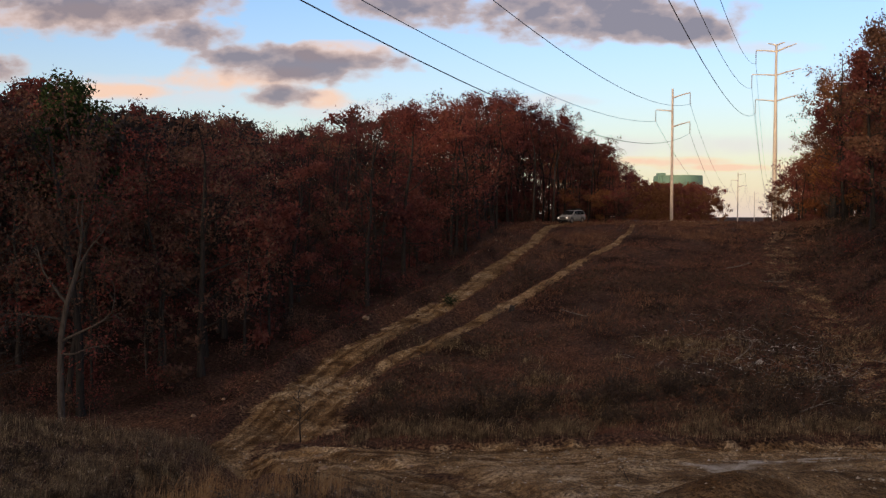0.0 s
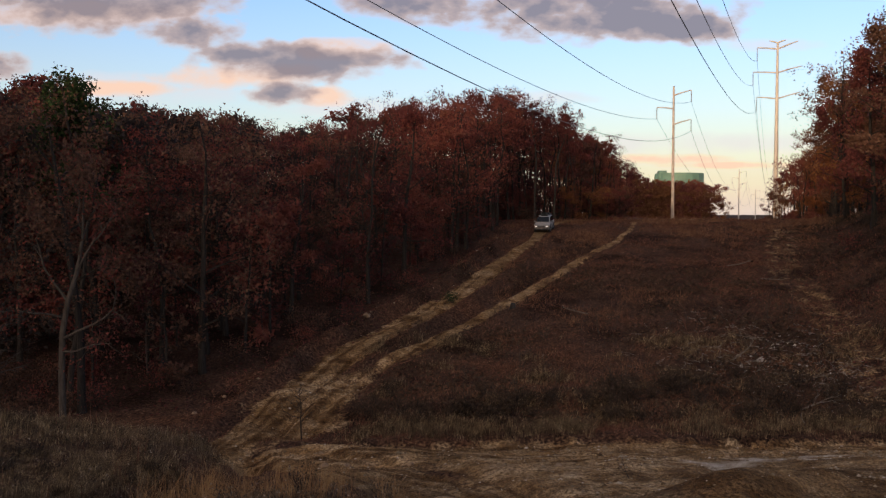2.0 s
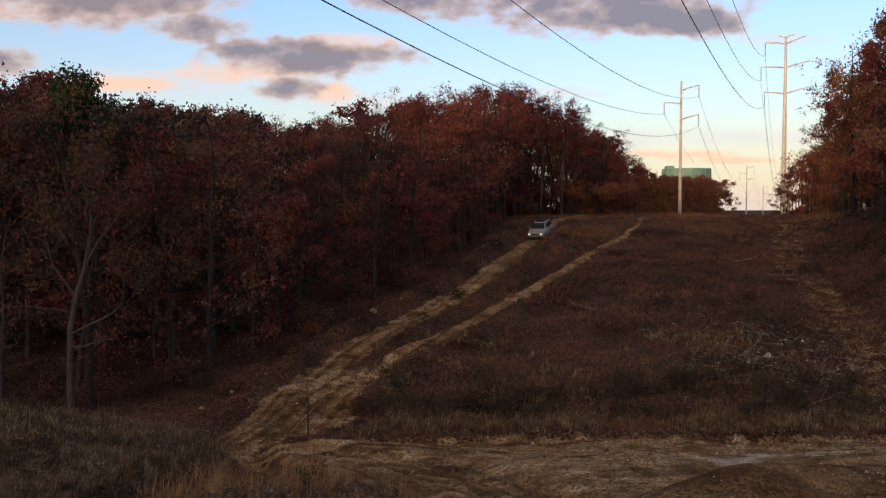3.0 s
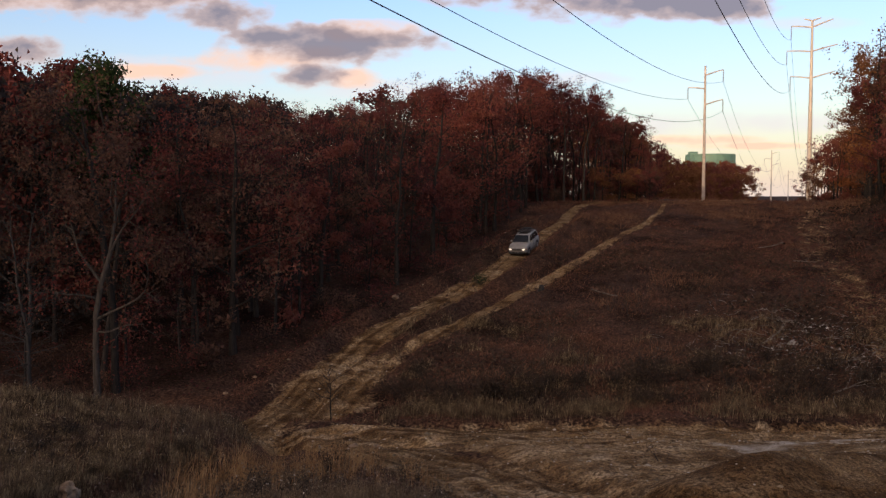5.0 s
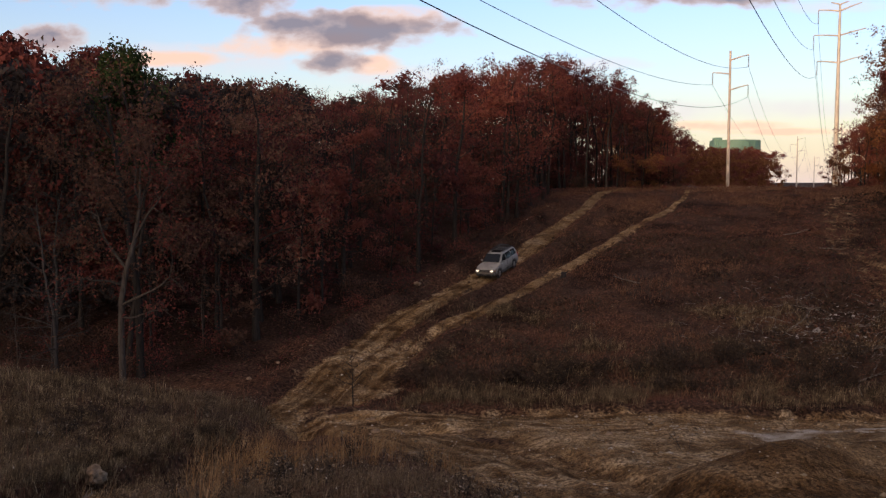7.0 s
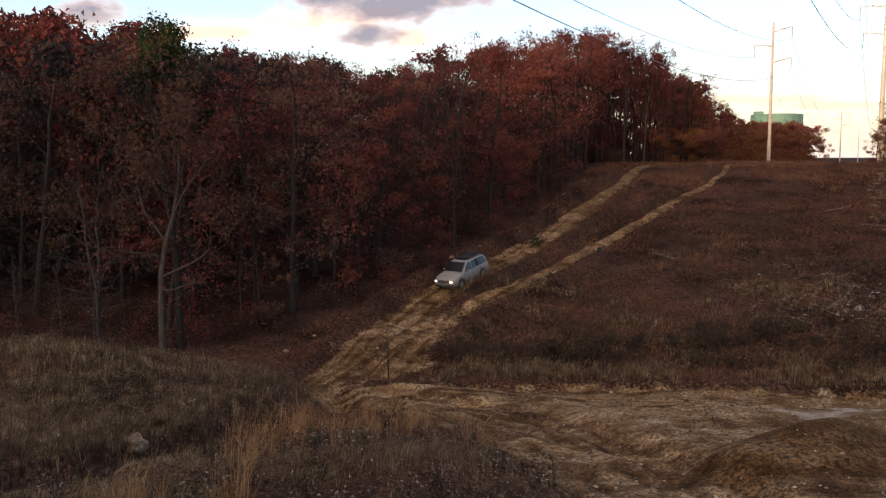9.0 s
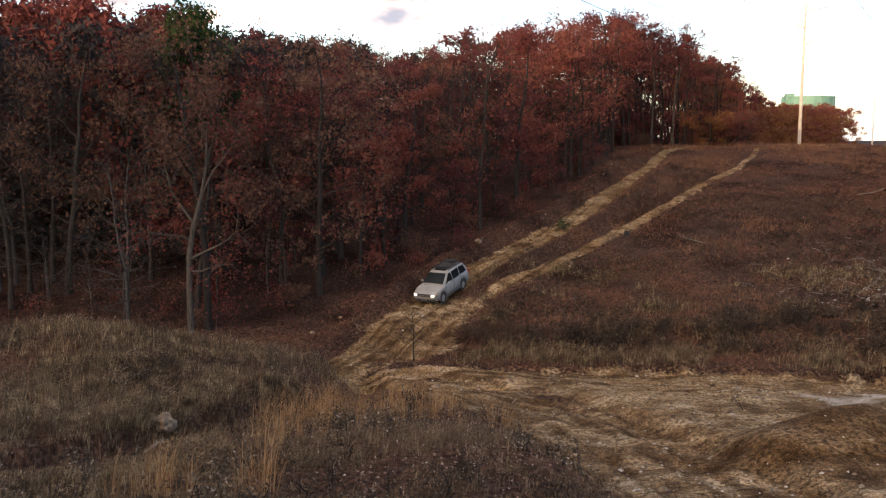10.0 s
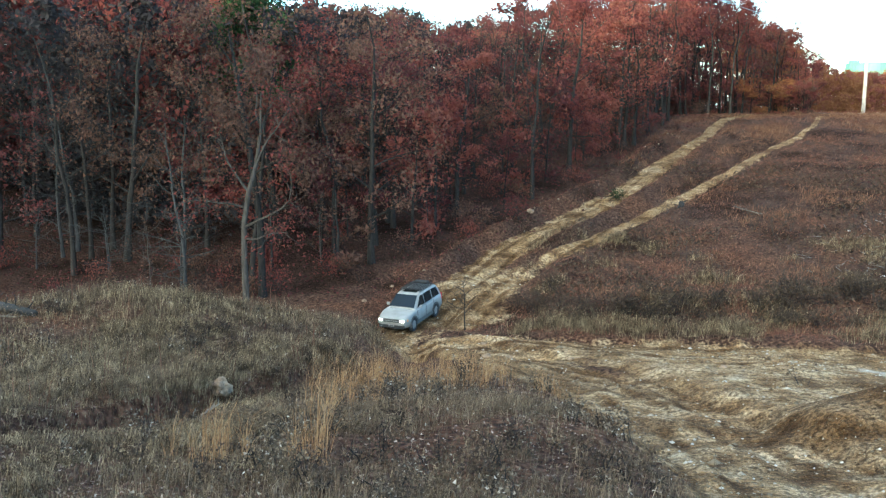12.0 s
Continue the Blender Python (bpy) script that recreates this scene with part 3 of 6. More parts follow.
def tree_meshes(seed, tall, r0, bare_to, spread, leaf_count, leaf_size=0.2, limbs=11, twigs=3, lean=0.0, layered=0.0):
    """A broadleaf tree: tapered trunk, limbs, branches and twigs, with leaves thrown round the twigs."""
    w = Wood(seed)
    r = w.rng
    n = 9
    t = np.linspace(0, 1, n)
    swing = np.cumsum(r.normal(size=(n, 2)) * 0.018 * tall, axis=0) * t[:, None]
    trunk = np.column_stack([swing[:, 0] + lean * tall * t ** 1.5, swing[:, 1], -0.4 + t * (tall * 0.93 + 0.4)])
    flare = r0 * (0.12 + 0.88 * (1 - t) ** 0.8)
    flare[0] *= 1.45
    w.tube(trunk, flare, 8)
    spots = []
    for i in range(limbs):
        k = bare_to + (0.96 - bare_to) * (i + r.uniform(0, 0.9)) / limbs
        at = np.array([np.interp(k, t, trunk[:, j]) for j in range(3)])
        az = i * 2.4 + r.uniform(-0.5, 0.5)
        up = (0.35 + 1.0 * k) * (1 - 0.6 * layered)
        length = spread * (1.25 - 0.75 * abs(k - 0.55) / 0.5) * r.uniform(0.7, 1.15)
        rad = max(0.02, r0 * 0.42 * (1.1 - k))
        pts = limb(w, at, (math.cos(az), math.sin(az), up * r.uniform(0.5, 1.0)), length, rad, 5, 5, -0.02)
        for j in range(5):
            q = pts[min(5, 1 + j)]
            base = pts[min(5, 2 + j)] - pts[min(5, 2 + j) - 1]
            way = base / (np.linalg.norm(base) + 1e-9) + r.normal(size=3) * 0.75 + np.array([0, 0, 0.25])
            sub = limb(w, q, way, length * r.uniform(0.28, 0.5), rad * 0.45, 3, 4, 0.0, 0.2)
            spots += [sub[2], sub[3]]
            for _ in range(twigs):
                q2 = sub[r.integers(1, 4)]
                tw = limb(w, q2, (sub[3] - sub[0]) + r.normal(size=3) * 0.8, length * r.uniform(0.14, 0.28), max(0.008, rad * 0.16), 2, 3, 0.0, 0.25)
                spots += [tw[1], tw[2]]
    if leaf_count:
        spots = np.array(spots)
        # leaves hang in separate sprays: some boughs are full, some nearly empty
        weight = r.gamma(0.55, size=len(spots)) * np.repeat(r.gamma(1.3, size=limbs), len(spots) // limbs)
        pick = r.choice(len(spots), leaf_count, p=weight / weight.sum())
        w.leaves(spots[pick] + r.normal(size=(leaf_count, 3)) * np.array([0.34 + 0.1 * layered, 0.34 + 0.1 * layered, 0.26 - 0.12 * layered]) * spread / 3.2, leaf_size)
        return w.wood_mesh("trunk"), w.leaf_mesh("crown")
    return w.wood_mesh("trunk"), None


def pine_meshes(seed, tall, r0):
    w = Wood(seed)
    r = w.rng
    t = np.linspace(0, 1, 8)
    trunk = np.column_stack([0.2 * np.sin(t * 3), 0.15 * np.cos(t * 4), -0.4 + t * (tall + 0.4)])
    w.tube(trunk, r0 * (1.05 - t), 8)
    spots = []
    for i in range(26):
        k = 0.5 + 0.48 * i / 26
        az = i * 2.4 + r.uniform(-0.4, 0.4)
        length = 3.6 * (1.12 - k) / 0.6 * r.uniform(0.7, 1.2) + 0.5
        pts = limb(w, (0, 0, tall * k), (math.cos(az), math.sin(az), 0.35), length, 0.05, 4, 4, 0.03)
        for p in pts[1:]:
            for _ in range(3):
                spots.append(p + r.normal(size=3) * 0.32)
    spots = np.array(spots)
    pick = spots[r.integers(0, len(spots), 9000)]
    w.leaves(pick + r.normal(size=pick.shape) * 0.24, 0.26)
    return w.wood_mesh("trunk"), w.leaf_mesh("crown")


def tree_kind(name, meshes, bark, leaf, label):
    root = new(name)
    part("trunk", meshes[0], bark, root)
    if meshes[1]:
        part("crown", meshes[1], leaf, root)
    return tagged(root, label, "tree", "autumn trees of the wood")


def tall_kinds():
    k = []
    spec = [("oak_tree", 16.5, 0.24, 0.20, 3.7, 3300, 1, 0.4, BARK, LEAF_RED, "tall oak with thinning dark red autumn leaves"),
            ("oak_tree", 15.0, 0.20, 0.16, 3.4, 3000, 1, 0.5, BARK_DARK, LEAF_DARK, "tall oak with dark maroon leaves and dark bark"),
            ("oak_tree", 16.0, 0.22, 0.20, 3.9, 2500, 2, 0.6, BARK, LEAF_BROWN, "tall oak with rusty brown leaves still hanging"),
            ("oak_tree", 17.0, 0.17, 0.60, 2.7, 1700, 1, 0.0, BARK, LEAF_RED, "slender pale-barked tree with red leaves up high"),
            ("bare_tree", 16.0, 0.17, 0.26, 3.5, 0, 6, 0.0, BARK, None, "leafless grey tree with fine twigs in the wood"),
            ("bare_tree", 15.0, 0.17, 0.30, 3.1, 420, 5, 0.3, BARK, LEAF_BROWN, "nearly leafless grey-brown tree with twiggy crown"),
            ("oak_tree", 16.0, 0.15, 0.62, 2.4, 1300, 2, 0.0, BARK_PALE, LEAF_DARK, "slender tree with a thin maroon crown up high"),
            ("bare_tree", 11.0, 0.13, 0.10, 3.3, 120, 5, 0.8, TWIG_PALE, LEAF_BROWN, "bare tree with pale level branches down low"),
            ("oak_tree", 14.0, 0.19, 0.14, 4.0, 2600, 2, 1.0, BARK, LEAF_RED, "spreading oak with level sprays of red leaves")]
    for i, (name, tall, r0, bare, spread, count, twigs, layered, bark, leaf, label) in enumerate(spec):
        m = tree_meshes(11 + i, tall, r0, bare, spread, count, 0.215, 15 if layered > 0.7 else 12, twigs, 0.0, layered)
        k.append(tree_kind(name, m, bark, leaf, label))
    return k


KINDS = tall_kinds()
LOW_KINDS = [tree_kind("young_oak", tree_meshes(31, 7.5, 0.09, 0.08, 2.4, 1200, 0.225, 8, 1), BARK, LEAF_RED, "young oak with crimson leaves at the wood's edge"),
             tree_kind("young_oak", tree_meshes(32, 6.0, 0.08, 0.06, 2.2, 1050, 0.215, 8, 1), BARK, LEAF_BROWN, "young oak with brown leaves at the wood's edge"),
             tree_kind("young_oak", tree_meshes(34, 6.5, 0.08, 0.06, 2.3, 1050, 0.225, 8, 1), BARK_DARK, LEAF_DARK, "young oak with dark maroon leaves under taller trees"),
             tree_kind("sapling", tree_meshes(33, 5.5, 0.05, 0.10, 1.6, 200, 0.13, 10, 3), BARK_PALE, LEAF_BROWN, "thin grey sapling, almost leafless"),
             tree_kind("sapling", tree_meshes(35, 4.6, 0.06, 0.12, 2.3, 60, 0.13, 12, 4, 0.06, 0.9), TWIG_PALE, LEAF_BROWN, "bare sapling with long pale level branches")]
ORANGE_KINDS = [tree_kind("oak_tree", tree_meshes(41, 18.5, 0.25, 0.08, 3.9, 4600, 0.26, 14, 1), BARK, LEAF_ORANGE, "tall oak with rusty orange leaves beside the power line"),
                tree_kind("oak_tree", tree_meshes(42, 17.0, 0.22, 0.08, 3.5, 4200, 0.26, 14, 1), BARK, LEAF_BROWN, "tall brown-leaved oak beside the power line"),
                tree_kind("oak_tree", tree_meshes(43, 16.0, 0.22, 0.10, 3.4, 3600, 0.26, 14, 1), BARK_DARK, LEAF_DARK, "tall maroon oak beside the power line")]
FAR_KINDS = [tree_kind("oak_tree", tree_meshes(51, 11.0, 0.2, 0.08, 4.2, 1300, 0.42, 9, 0), BARK, LEAF_RED, "smaller red-leaved tree further back"),
             tree_kind("oak_tree", tree_meshes(52, 10.0, 0.2, 0.08, 4.4, 1300, 0.5, 9, 0), BARK, LEAF_ORANGE, "smaller orange-leaved tree further back"),
             tree_kind("bare_tree", tree_meshes(53, 11.0, 0.2, 0.06, 4.2, 1500, 0.34, 9, 0), BARK, THICKET, "grey twiggy tree deep in the wood")]
PINE = tree_kind("pine_tree", pine_meshes(61, 17.0, 0.2), BARK_DARK, NEEDLES, "dark green pine standing among red oaks")


USED = set()


def place(kind, x, y, scale, turn):
    """The first of a kind is moved into place, the next ones are copies."""
    if kind.name not in USED:
        USED.add(kind.name)
        kind.matrix_basis = Matrix.Translation((x, y, float(height(x, y)))) @ Matrix.Rotation(turn, 4, "Z") @ Matrix.Diagonal((scale, scale, scale, 1))
        KIND_SCALE[kind.name] = scale
        return kind
    s = scale / KIND_SCALE[kind.name]
    return copy_thing(kind, Matrix.Translation((x, y, float(height(x, y)))) @ Matrix.Rotation(turn, 4, "Z") @ Matrix.Diagonal((s, s, s * random.uniform(0.92, 1.08), 1)))


KIND_SCALE = {}


# how high the wood stands against the sky: degrees to the right, tangent of the height
SKYLINE = [(-60, 0.25), (-34, 0.25), (-29, 0.22), (-26.6, 0.185), (-24.5, 0.150), (-21, 0.138), (-18, 0.128), (-13.5, 0.122), (-11.3, 0.108), (-9, 0.097), (-7.5, 0.116), (-5, 0.138),
           (0, 0.142), (4, 0.146), (6.5, 0.132), (7.9, 0.124), (8.4, 0.104), (9, 0.092), (10.5, 0.080), (11.5, 0.062), (12.2, 0.042), (16.6, 0.036), (18, 0.024), (19.2, 0.010), (22, 0.008)]


def skyline(x, y):
    return math.hypot(x, y) * float(np.interp(math.degrees(math.atan2(x, y)), [a for a, _ in SKYLINE], [b for _, b in SKYLINE]))


def tallness(kind):
    return max(v.co.z for c in kind.children for v in c.data.vertices)


TALL = {k.name: tallness(k) for k in KINDS + LOW_KINDS + ORANGE_KINDS + FAR_KINDS + [PINE]}


def build_left_wood():
    """Mostly bare trees at the far end, red oaks in the middle, slender ones with sky between them on the top."""
    rng = random.Random(5)
    place(PINE, -23.0, 55.5, (skyline(-23.0, 55.5) + 0.8 - float(height(-23.0, 55.5))) / TALL[PINE.name], 0.6)
    for step, lo, hi, low in ((2.6, 0.4, 4.5, 0.7), (3.4, 4.0, 13.0, 0.35), (5.0, 13.0, 34.0, 0.12)):
        x = -75.0
        while x < 30:
            y = 38.0
            while y < 150:
                px, py = x + rng.uniform(-0.45, 0.45) * step, y + rng.uniform(-0.45, 0.45) * step
                d = float(forest_edge(px, py))
                far = math.hypot(px, py)
                az = math.degrees(math.atan2(px, py))
                r, top_wood = rng.random(), py > 88 and az > -1.5
                thin = not top_wood or d < 18
                if thin and lo < d < hi and az > -46 and (far < 116 or px > 2 or rng.random() < 0.5) and math.hypot(px + 18.3, py - 41.7) > 2.5:
                    top = skyline(px, py) - float(height(px, py))
                    if r < low and d > 0.8:
                        kind = rng.choices(LOW_KINDS, (1, 2, 1, 3, 5) if az < -20 else (4, 2, 3, 1, 2))[0]
                        most = (0.42 if top_wood else 1.0) * top / TALL[kind.name]
                        place(kind, px, py, min(rng.uniform(0.55, 1.2), most), rng.uniform(0, 6.28))
                    else:
                        if top_wood:
                            w = (1, 1, 0, 5, 4, 2, 5, 0, 0)
                        elif -9 < az < -2.5 and py > 62:
                            w = (2, 1, 1, 1, 7, 4, 1, 0, 1)
                        elif az < -20:
                            w = (0, 2, 4, 0, 7, 6, 1, 5 if d < 9 else 1, 0)
                        else:
                            w = (5, 5, 1, 1, 3, 2, 1, 2, 6)
                        kind = rng.choices(KINDS, w)[0]
                        most = top / TALL[kind.name]
                        if most > 0.45:
                            place(kind, px, py, min(rng.uniform(0.8, 1.08), most * rng.uniform(0.84, 1.02)), rng.uniform(0, 6.28))
                y += step
            x += step


def joined_trees(name, spots, label):
    """Many further trees as one object of stuff: leaf and bark meshes of the small kinds, set out and joined."""
    verts, faces, marks, count = [], [], [], 0
    source = []
    for kind in FAR_KINDS:
        for c in [o for o in kind.children if o.name.startswith("crown")]:
            v = np.empty(len(c.data.vertices) * 3, np.float32)
            c.data.vertices.foreach_get("co", v)
            f = np.empty(len(c.data.polygons) * 3, np.int32)
            c.data.loops.foreach_get("vertex_index", f)
            source.append((kind, v.reshape(-1, 3), f.reshape(-1, 3), c.data.materials[0]))
    mats = [m for _, _, _, m in source]
    for kind, x, y, s, turn in spots:
        c, n = math.cos(turn), math.sin(turn)
        r = np.array([[c, n, 0], [-n, c, 0], [0, 0, 1]]) * s
        for i, (k, v, f, m) in enumerate(source):
            if k is kind:
                verts.append(v @ r + np.array([x, y, float(height(x, y))]))
                faces.append(f + count)
                marks.append(np.full(len(f), i))
                count += len(v)
    me = mesh_of(name, np.concatenate(verts), np.concatenate(faces))
    for m in mats:
        me.materials.append(m)
    me.polygons.foreach_set("material_index", np.concatenate(marks).astype(np.int32))
    return tagged(part(name, me, None), label, "trees", kind="stuff")


def build_back_wood():
    """Further trees inside the wood, which close it against the sky, and those along the cut beyond the top."""
    rng = random.Random(15)
    spots = []
    for i in range(520):
        px, py = rng.uniform(-95, 24), rng.uniform(55, 175)
        d = float(forest_edge(px, py))
        az = math.degrees(math.atan2(px, py))
        if 17 < d < 62 and -46 < az and (az < -1.0 or rng.random() < 0.5):
            kind = FAR_KINDS[2] if rng.random() < (0.75 if px < -12 else 0.4) else FAR_KINDS[0]
            s = (skyline(px, py) * (0.93 if az < -1.0 else 0.42) - float(height(px, py))) / TALL[kind.name]
            spots.append((kind, px, py, min(1.25, s) * rng.uniform(0.8, 1.0), rng.uniform(0, 6.28)))
    for i in range(170):
        px, py = rng.uniform(-80, -18), rng.uniform(52, 95)
        if 9 < float(forest_edge(px, py)) < 40 and math.degrees(math.atan2(px, py)) > -46:
            kind = rng.choices(FAR_KINDS, (1, 0, 2))[0]
            spots.append((kind, px, py, min(1.3, (skyline(px, py) * rng.uniform(0.5, 0.82) - float(height(px, py))) / TALL[kind.name]), rng.uniform(0, 6.28)))
    for i in range(420):
        px, py = rng.uniform(-110, 14), rng.uniform(55, 170)
        if 15 < float(forest_edge(px, py)) < 75 and -46 < math.degrees(math.atan2(px, py)) < 4:
            spots.append((FAR_KINDS[2], px, py, rng.uniform(0.22, 0.42), rng.uniform(0, 6.28)))
    joined_trees("background_wood", spots, "reddish trees standing deeper in the wood")
    spots = []
    for i in range(130):
        along, off = rng.uniform(150, 420), rng.uniform(-48, -24)
        px, py = 0.358 * along + 0.934 * off, 0.934 * along - 0.358 * off
        kind = rng.choice(FAR_KINDS[:2])
        s = (skyline(px, py) - float(height(px, py))) / TALL[kind.name]
        spots.append((kind, px, py, min(1.5, s) * rng.uniform(0.75, 1.02), rng.uniform(0, 6.28)))
    joined_trees("distant_wood", spots, "distant red and orange trees along the power line cut")
    for kind, (px, py) in zip(FAR_KINDS, ((20.5, 128.0), (24.0, 134.0), (-34.0, 74.0))):
        place(kind, px, py, (skyline(px, py) - float(height(px, py))) / TALL[kind.name], 1.0)


def build_crest_trees():
    """The taller trees that close the wood on the top, beside the cut, with low growth between them."""
    rng = random.Random(33)
    for i in range(26):
        az = radians(3.6 + i * 0.32)
        d = rng.uniform(108, 132)
        px, py = d * math.sin(az), d * math.cos(az)
        kind = rng.choices(KINDS, (1, 1, 0, 5, 0, 0, 4, 0, 0))[0] if i < 17 else rng.choices(KINDS[:3], (3, 3, 1))[0]
        place(kind, px, py, min(1.15, (skyline(px, py) * 1.02 - float(height(px, py))) / TALL[kind.name]) * rng.uniform(0.88, 1.02), rng.uniform(0, 6.28))
    for i in range(34):
        az, d = radians(-0.6 + i * 0.19), rng.uniform(100, 126)
        px, py = d * math.sin(az), d * math.cos(az)
        if float(forest_edge(px, py)) > 1.5:
            kind = rng.choices(KINDS, (3, 3, 1, 2, 3, 3, 2, 0, 2))[0]
            place(kind, px, py, min(1.1, (skyline(px, py) * rng.uniform(0.7, 1.0) - float(height(px, py))) / TALL[kind.name]), rng.uniform(0, 6.28))
    rusty = tree_kind("young_oak", tree_meshes(36, 6.5, 0.09, 0.05, 3.0, 1700, 0.22, 9, 1, 0.0, 0.7), BARK, LEAF_ORANGE, "low spreading oak with rusty orange leaves on the hilltop")
    for az, d, scale in ((8.3, 108.0, 0.62), (9.3, 111.0, 0.66), (10.2, 115.0, 0.6), (11.2, 119.0, 0.5)):
        place(rusty, d * math.sin(radians(az)), d * math.cos(radians(az)), scale, az * 2)
    for i in range(130):
        az, d = radians(rng.uniform(1.0, 11.6)), rng.uniform(108, 126)
        px, py = d * math.sin(az), d * math.cos(az)
        if abs(float(off_line(px, py, LEFT_TRAIL)[0])) > 2.6:
            place(rng.choices(LOW_KINDS, (3, 2, 3, 1, 1))[0], px, py, rng.uniform(0.35, 0.6), rng.uniform(0, 6.28))
    for i in range(90):
        px, py = rng.uniform(-34, 16), rng.uniform(86, 126)
        if float(forest_edge(px, py)) > 2.0:
            place(rng.choices(LOW_KINDS, (3, 2, 3, 1, 1))[0], px, py, rng.uniform(0.4, 0.75), rng.uniform(0, 6.28))


def build_row_edges():
    rng = random.Random(9)
    step = 4.0
    x = 26.0
    while x < 110:
        y = 44.0
        while y < 240:
            px, py = x + rng.uniform(-0.4, 0.4) * step, y + rng.uniform(-0.4, 0.4) * step
            d = -float(off_line(px, py, RIGHT_EDGE)[0])
            az = math.degrees(math.atan2(px, py))
            if 0.5 < d < 10 and az < 32 and (py < 130 or rng.random() < 0.7):
                if rng.random() < (0.45 if d < 4 else 0.15):
                    place(rng.choices(LOW_KINDS, (2, 3, 1, 2, 2))[0], px, py, rng.uniform(0.6, 1.2), rng.uniform(0, 6.28))
                else:
                    place(rng.choices(ORANGE_KINDS, (3, 3, 2))[0], px, py, rng.uniform(1.0, 1.28) if py < 95 else rng.uniform(0.85, 1.12), rng.uniform(0, 6.28))
            y += step
        x += step


def build_cut_end():
    """Low rusty trees that narrow the cut where it meets the sky."""
    rng = random.Random(27)
    for i in range(16):
        az = 20.2 + 2.6 * i / 15
        d = rng.uniform(128, 165)
        px, py = d * math.sin(radians(az)), d * math.cos(radians(az))
        kind = rng.choice((ORANGE_KINDS[0], LOW_KINDS[1], LOW_KINDS[0]))
        tall = d * (0.022 + 0.022 * (az - 20.2) + rng.uniform(-0.004, 0.006)) - float(height(px, py))
        place(kind, px, py, tall / TALL[kind.name], rng.uniform(0, 6.28))


build_left_wood()
build_back_wood()
build_cut_end()
build_crest_trees()
build_row_edges()

# ---- power line ----
STEEL_WARM = plain((0.55, 0.50, 0.42), 0.55, 0.1, 0.12, 0.8, "weathered_steel")
WOOD_POLE = plain((0.48, 0.42, 0.36), 0.8, 0.0, 0.2, 2.0, "weathered_pole_wood", 0.2)
CERAMIC = plain((0.22, 0.20, 0.19), 0.35, 0.0, 0.1, 5.0, "grey_insulator")
WIRE = plain((0.06, 0.06, 0.065), 0.5, 0.6, 0.1, 1.0, "dull_wire")
ROW = Vector((0.358, 0.934, 0))
SIDE = Vector((0.934, -0.358, 0))


def on_row(along, off):
    p = ROW * along + SIDE * off
    return Vector((p.x, p.y, float(height(p.x, p.y))))


def tube_mesh(name, pts, radii, sides=8):
    w = Wood(1)
    w.tube(pts, radii, sides)
    me = w.wood_mesh(name)
    return me


def string_of_discs(bm, top, length, r=0.11):
    """An insulator string: stacked discs on a rod."""
    n = 7
    for i in range(n):
        z = top[2] - length * (i + 0.5) / n
        bmesh.ops.create_cone(bm, cap_ends=True, segments=10, radius1=r, radius2=r * 0.5, depth=length / n * 0.7, matrix=Matrix.Translation((top[0], top[1], z)))


def arm_mesh(a, b, r0=0.16, r1=0.09):
    a, b = Vector(a), Vector(b)
    mid = (a + b) / 2 + Vector((0, 0, 0.05))
    return tube_mesh("arm", [a, mid, b], [r0, (r0 + r1) / 2, r1], 6)


def build_pole(name, label, along, off, tall, r0, r1, mat, arms, string):
    """Arms are (side metres, rise at the pole, rise at the tip); those with a string hang an insulator."""
    foot = on_row(along, off)
    root = new(name)
    root.matrix_basis = Matrix.Translation(foot) @ Matrix.Rotation(-math.atan2(ROW.x, ROW.y), 4, "Z")
    n = 9
    part("pole", tube_mesh("pole", [(0, 0, -0.5 + (tall + 0.5) * i / (n - 1)) for i in range(n)] + [(0, 0, tall + 0.01)], list(np.linspace(r0, r1, n)) + [0.01], 12), mat, root)
    ends = []
    for side, z0, z1, hung in arms:
        part("crossarm", arm_mesh((0, 0, z0), (side, 0, z1), r1 * 0.85, r1 * 0.5), mat, root)
        if hung:
            bm = bmesh.new()
            string_of_discs(bm, (side, 0, z1 - 0.05), string)
            part("insulator", bm, CERAMIC, root, "hanging string of insulator discs")
            ends.append(root.matrix_basis @ Vector((side, 0, z1 - 0.05 - string)))
    tagged(root, label, "utility pole", "poles of the power lines")
    return ends


def build_wire(a, b, sag, r=0.024):
    a, b = Vector(a), Vector(b)
    pts = []
    for i in range(41):
        k = i / 40
        p = a.lerp(b, k)
        p.z -= 4 * sag * k * (1 - k)
        pts.append(p)
    ob = part("power_wire", tube_mesh("power_wire", pts, [r] * 41, 5), WIRE)
    tagged(ob, "dark sagging power line wire between poles", "wire", "power line wires")


SPAN = 216.0
SINGLE_ARMS = [(2.6, 18.9, 19.6, True), (-2.5, 16.9, 17.2, True), (2.6, 14.5, 15.2, True)]
TALL_ARMS = [(-3.1, 27.7, 28.1, True), (-3.7, 23.9, 24.2, True), (-3.1, 19.7, 20.1, True), (3.1, 27.7, 28.8, False), (3.8, 23.9, 24.8, False), (3.5, 19.7, 20.6, False),
             (-1.3, 28.7, 29.1, False), (1.3, 28.7, 29.1, False)]


def lower(arms, by):
    return [(s, z0 - by, z1 - by, hung) for s, z0, z1, hung in arms]


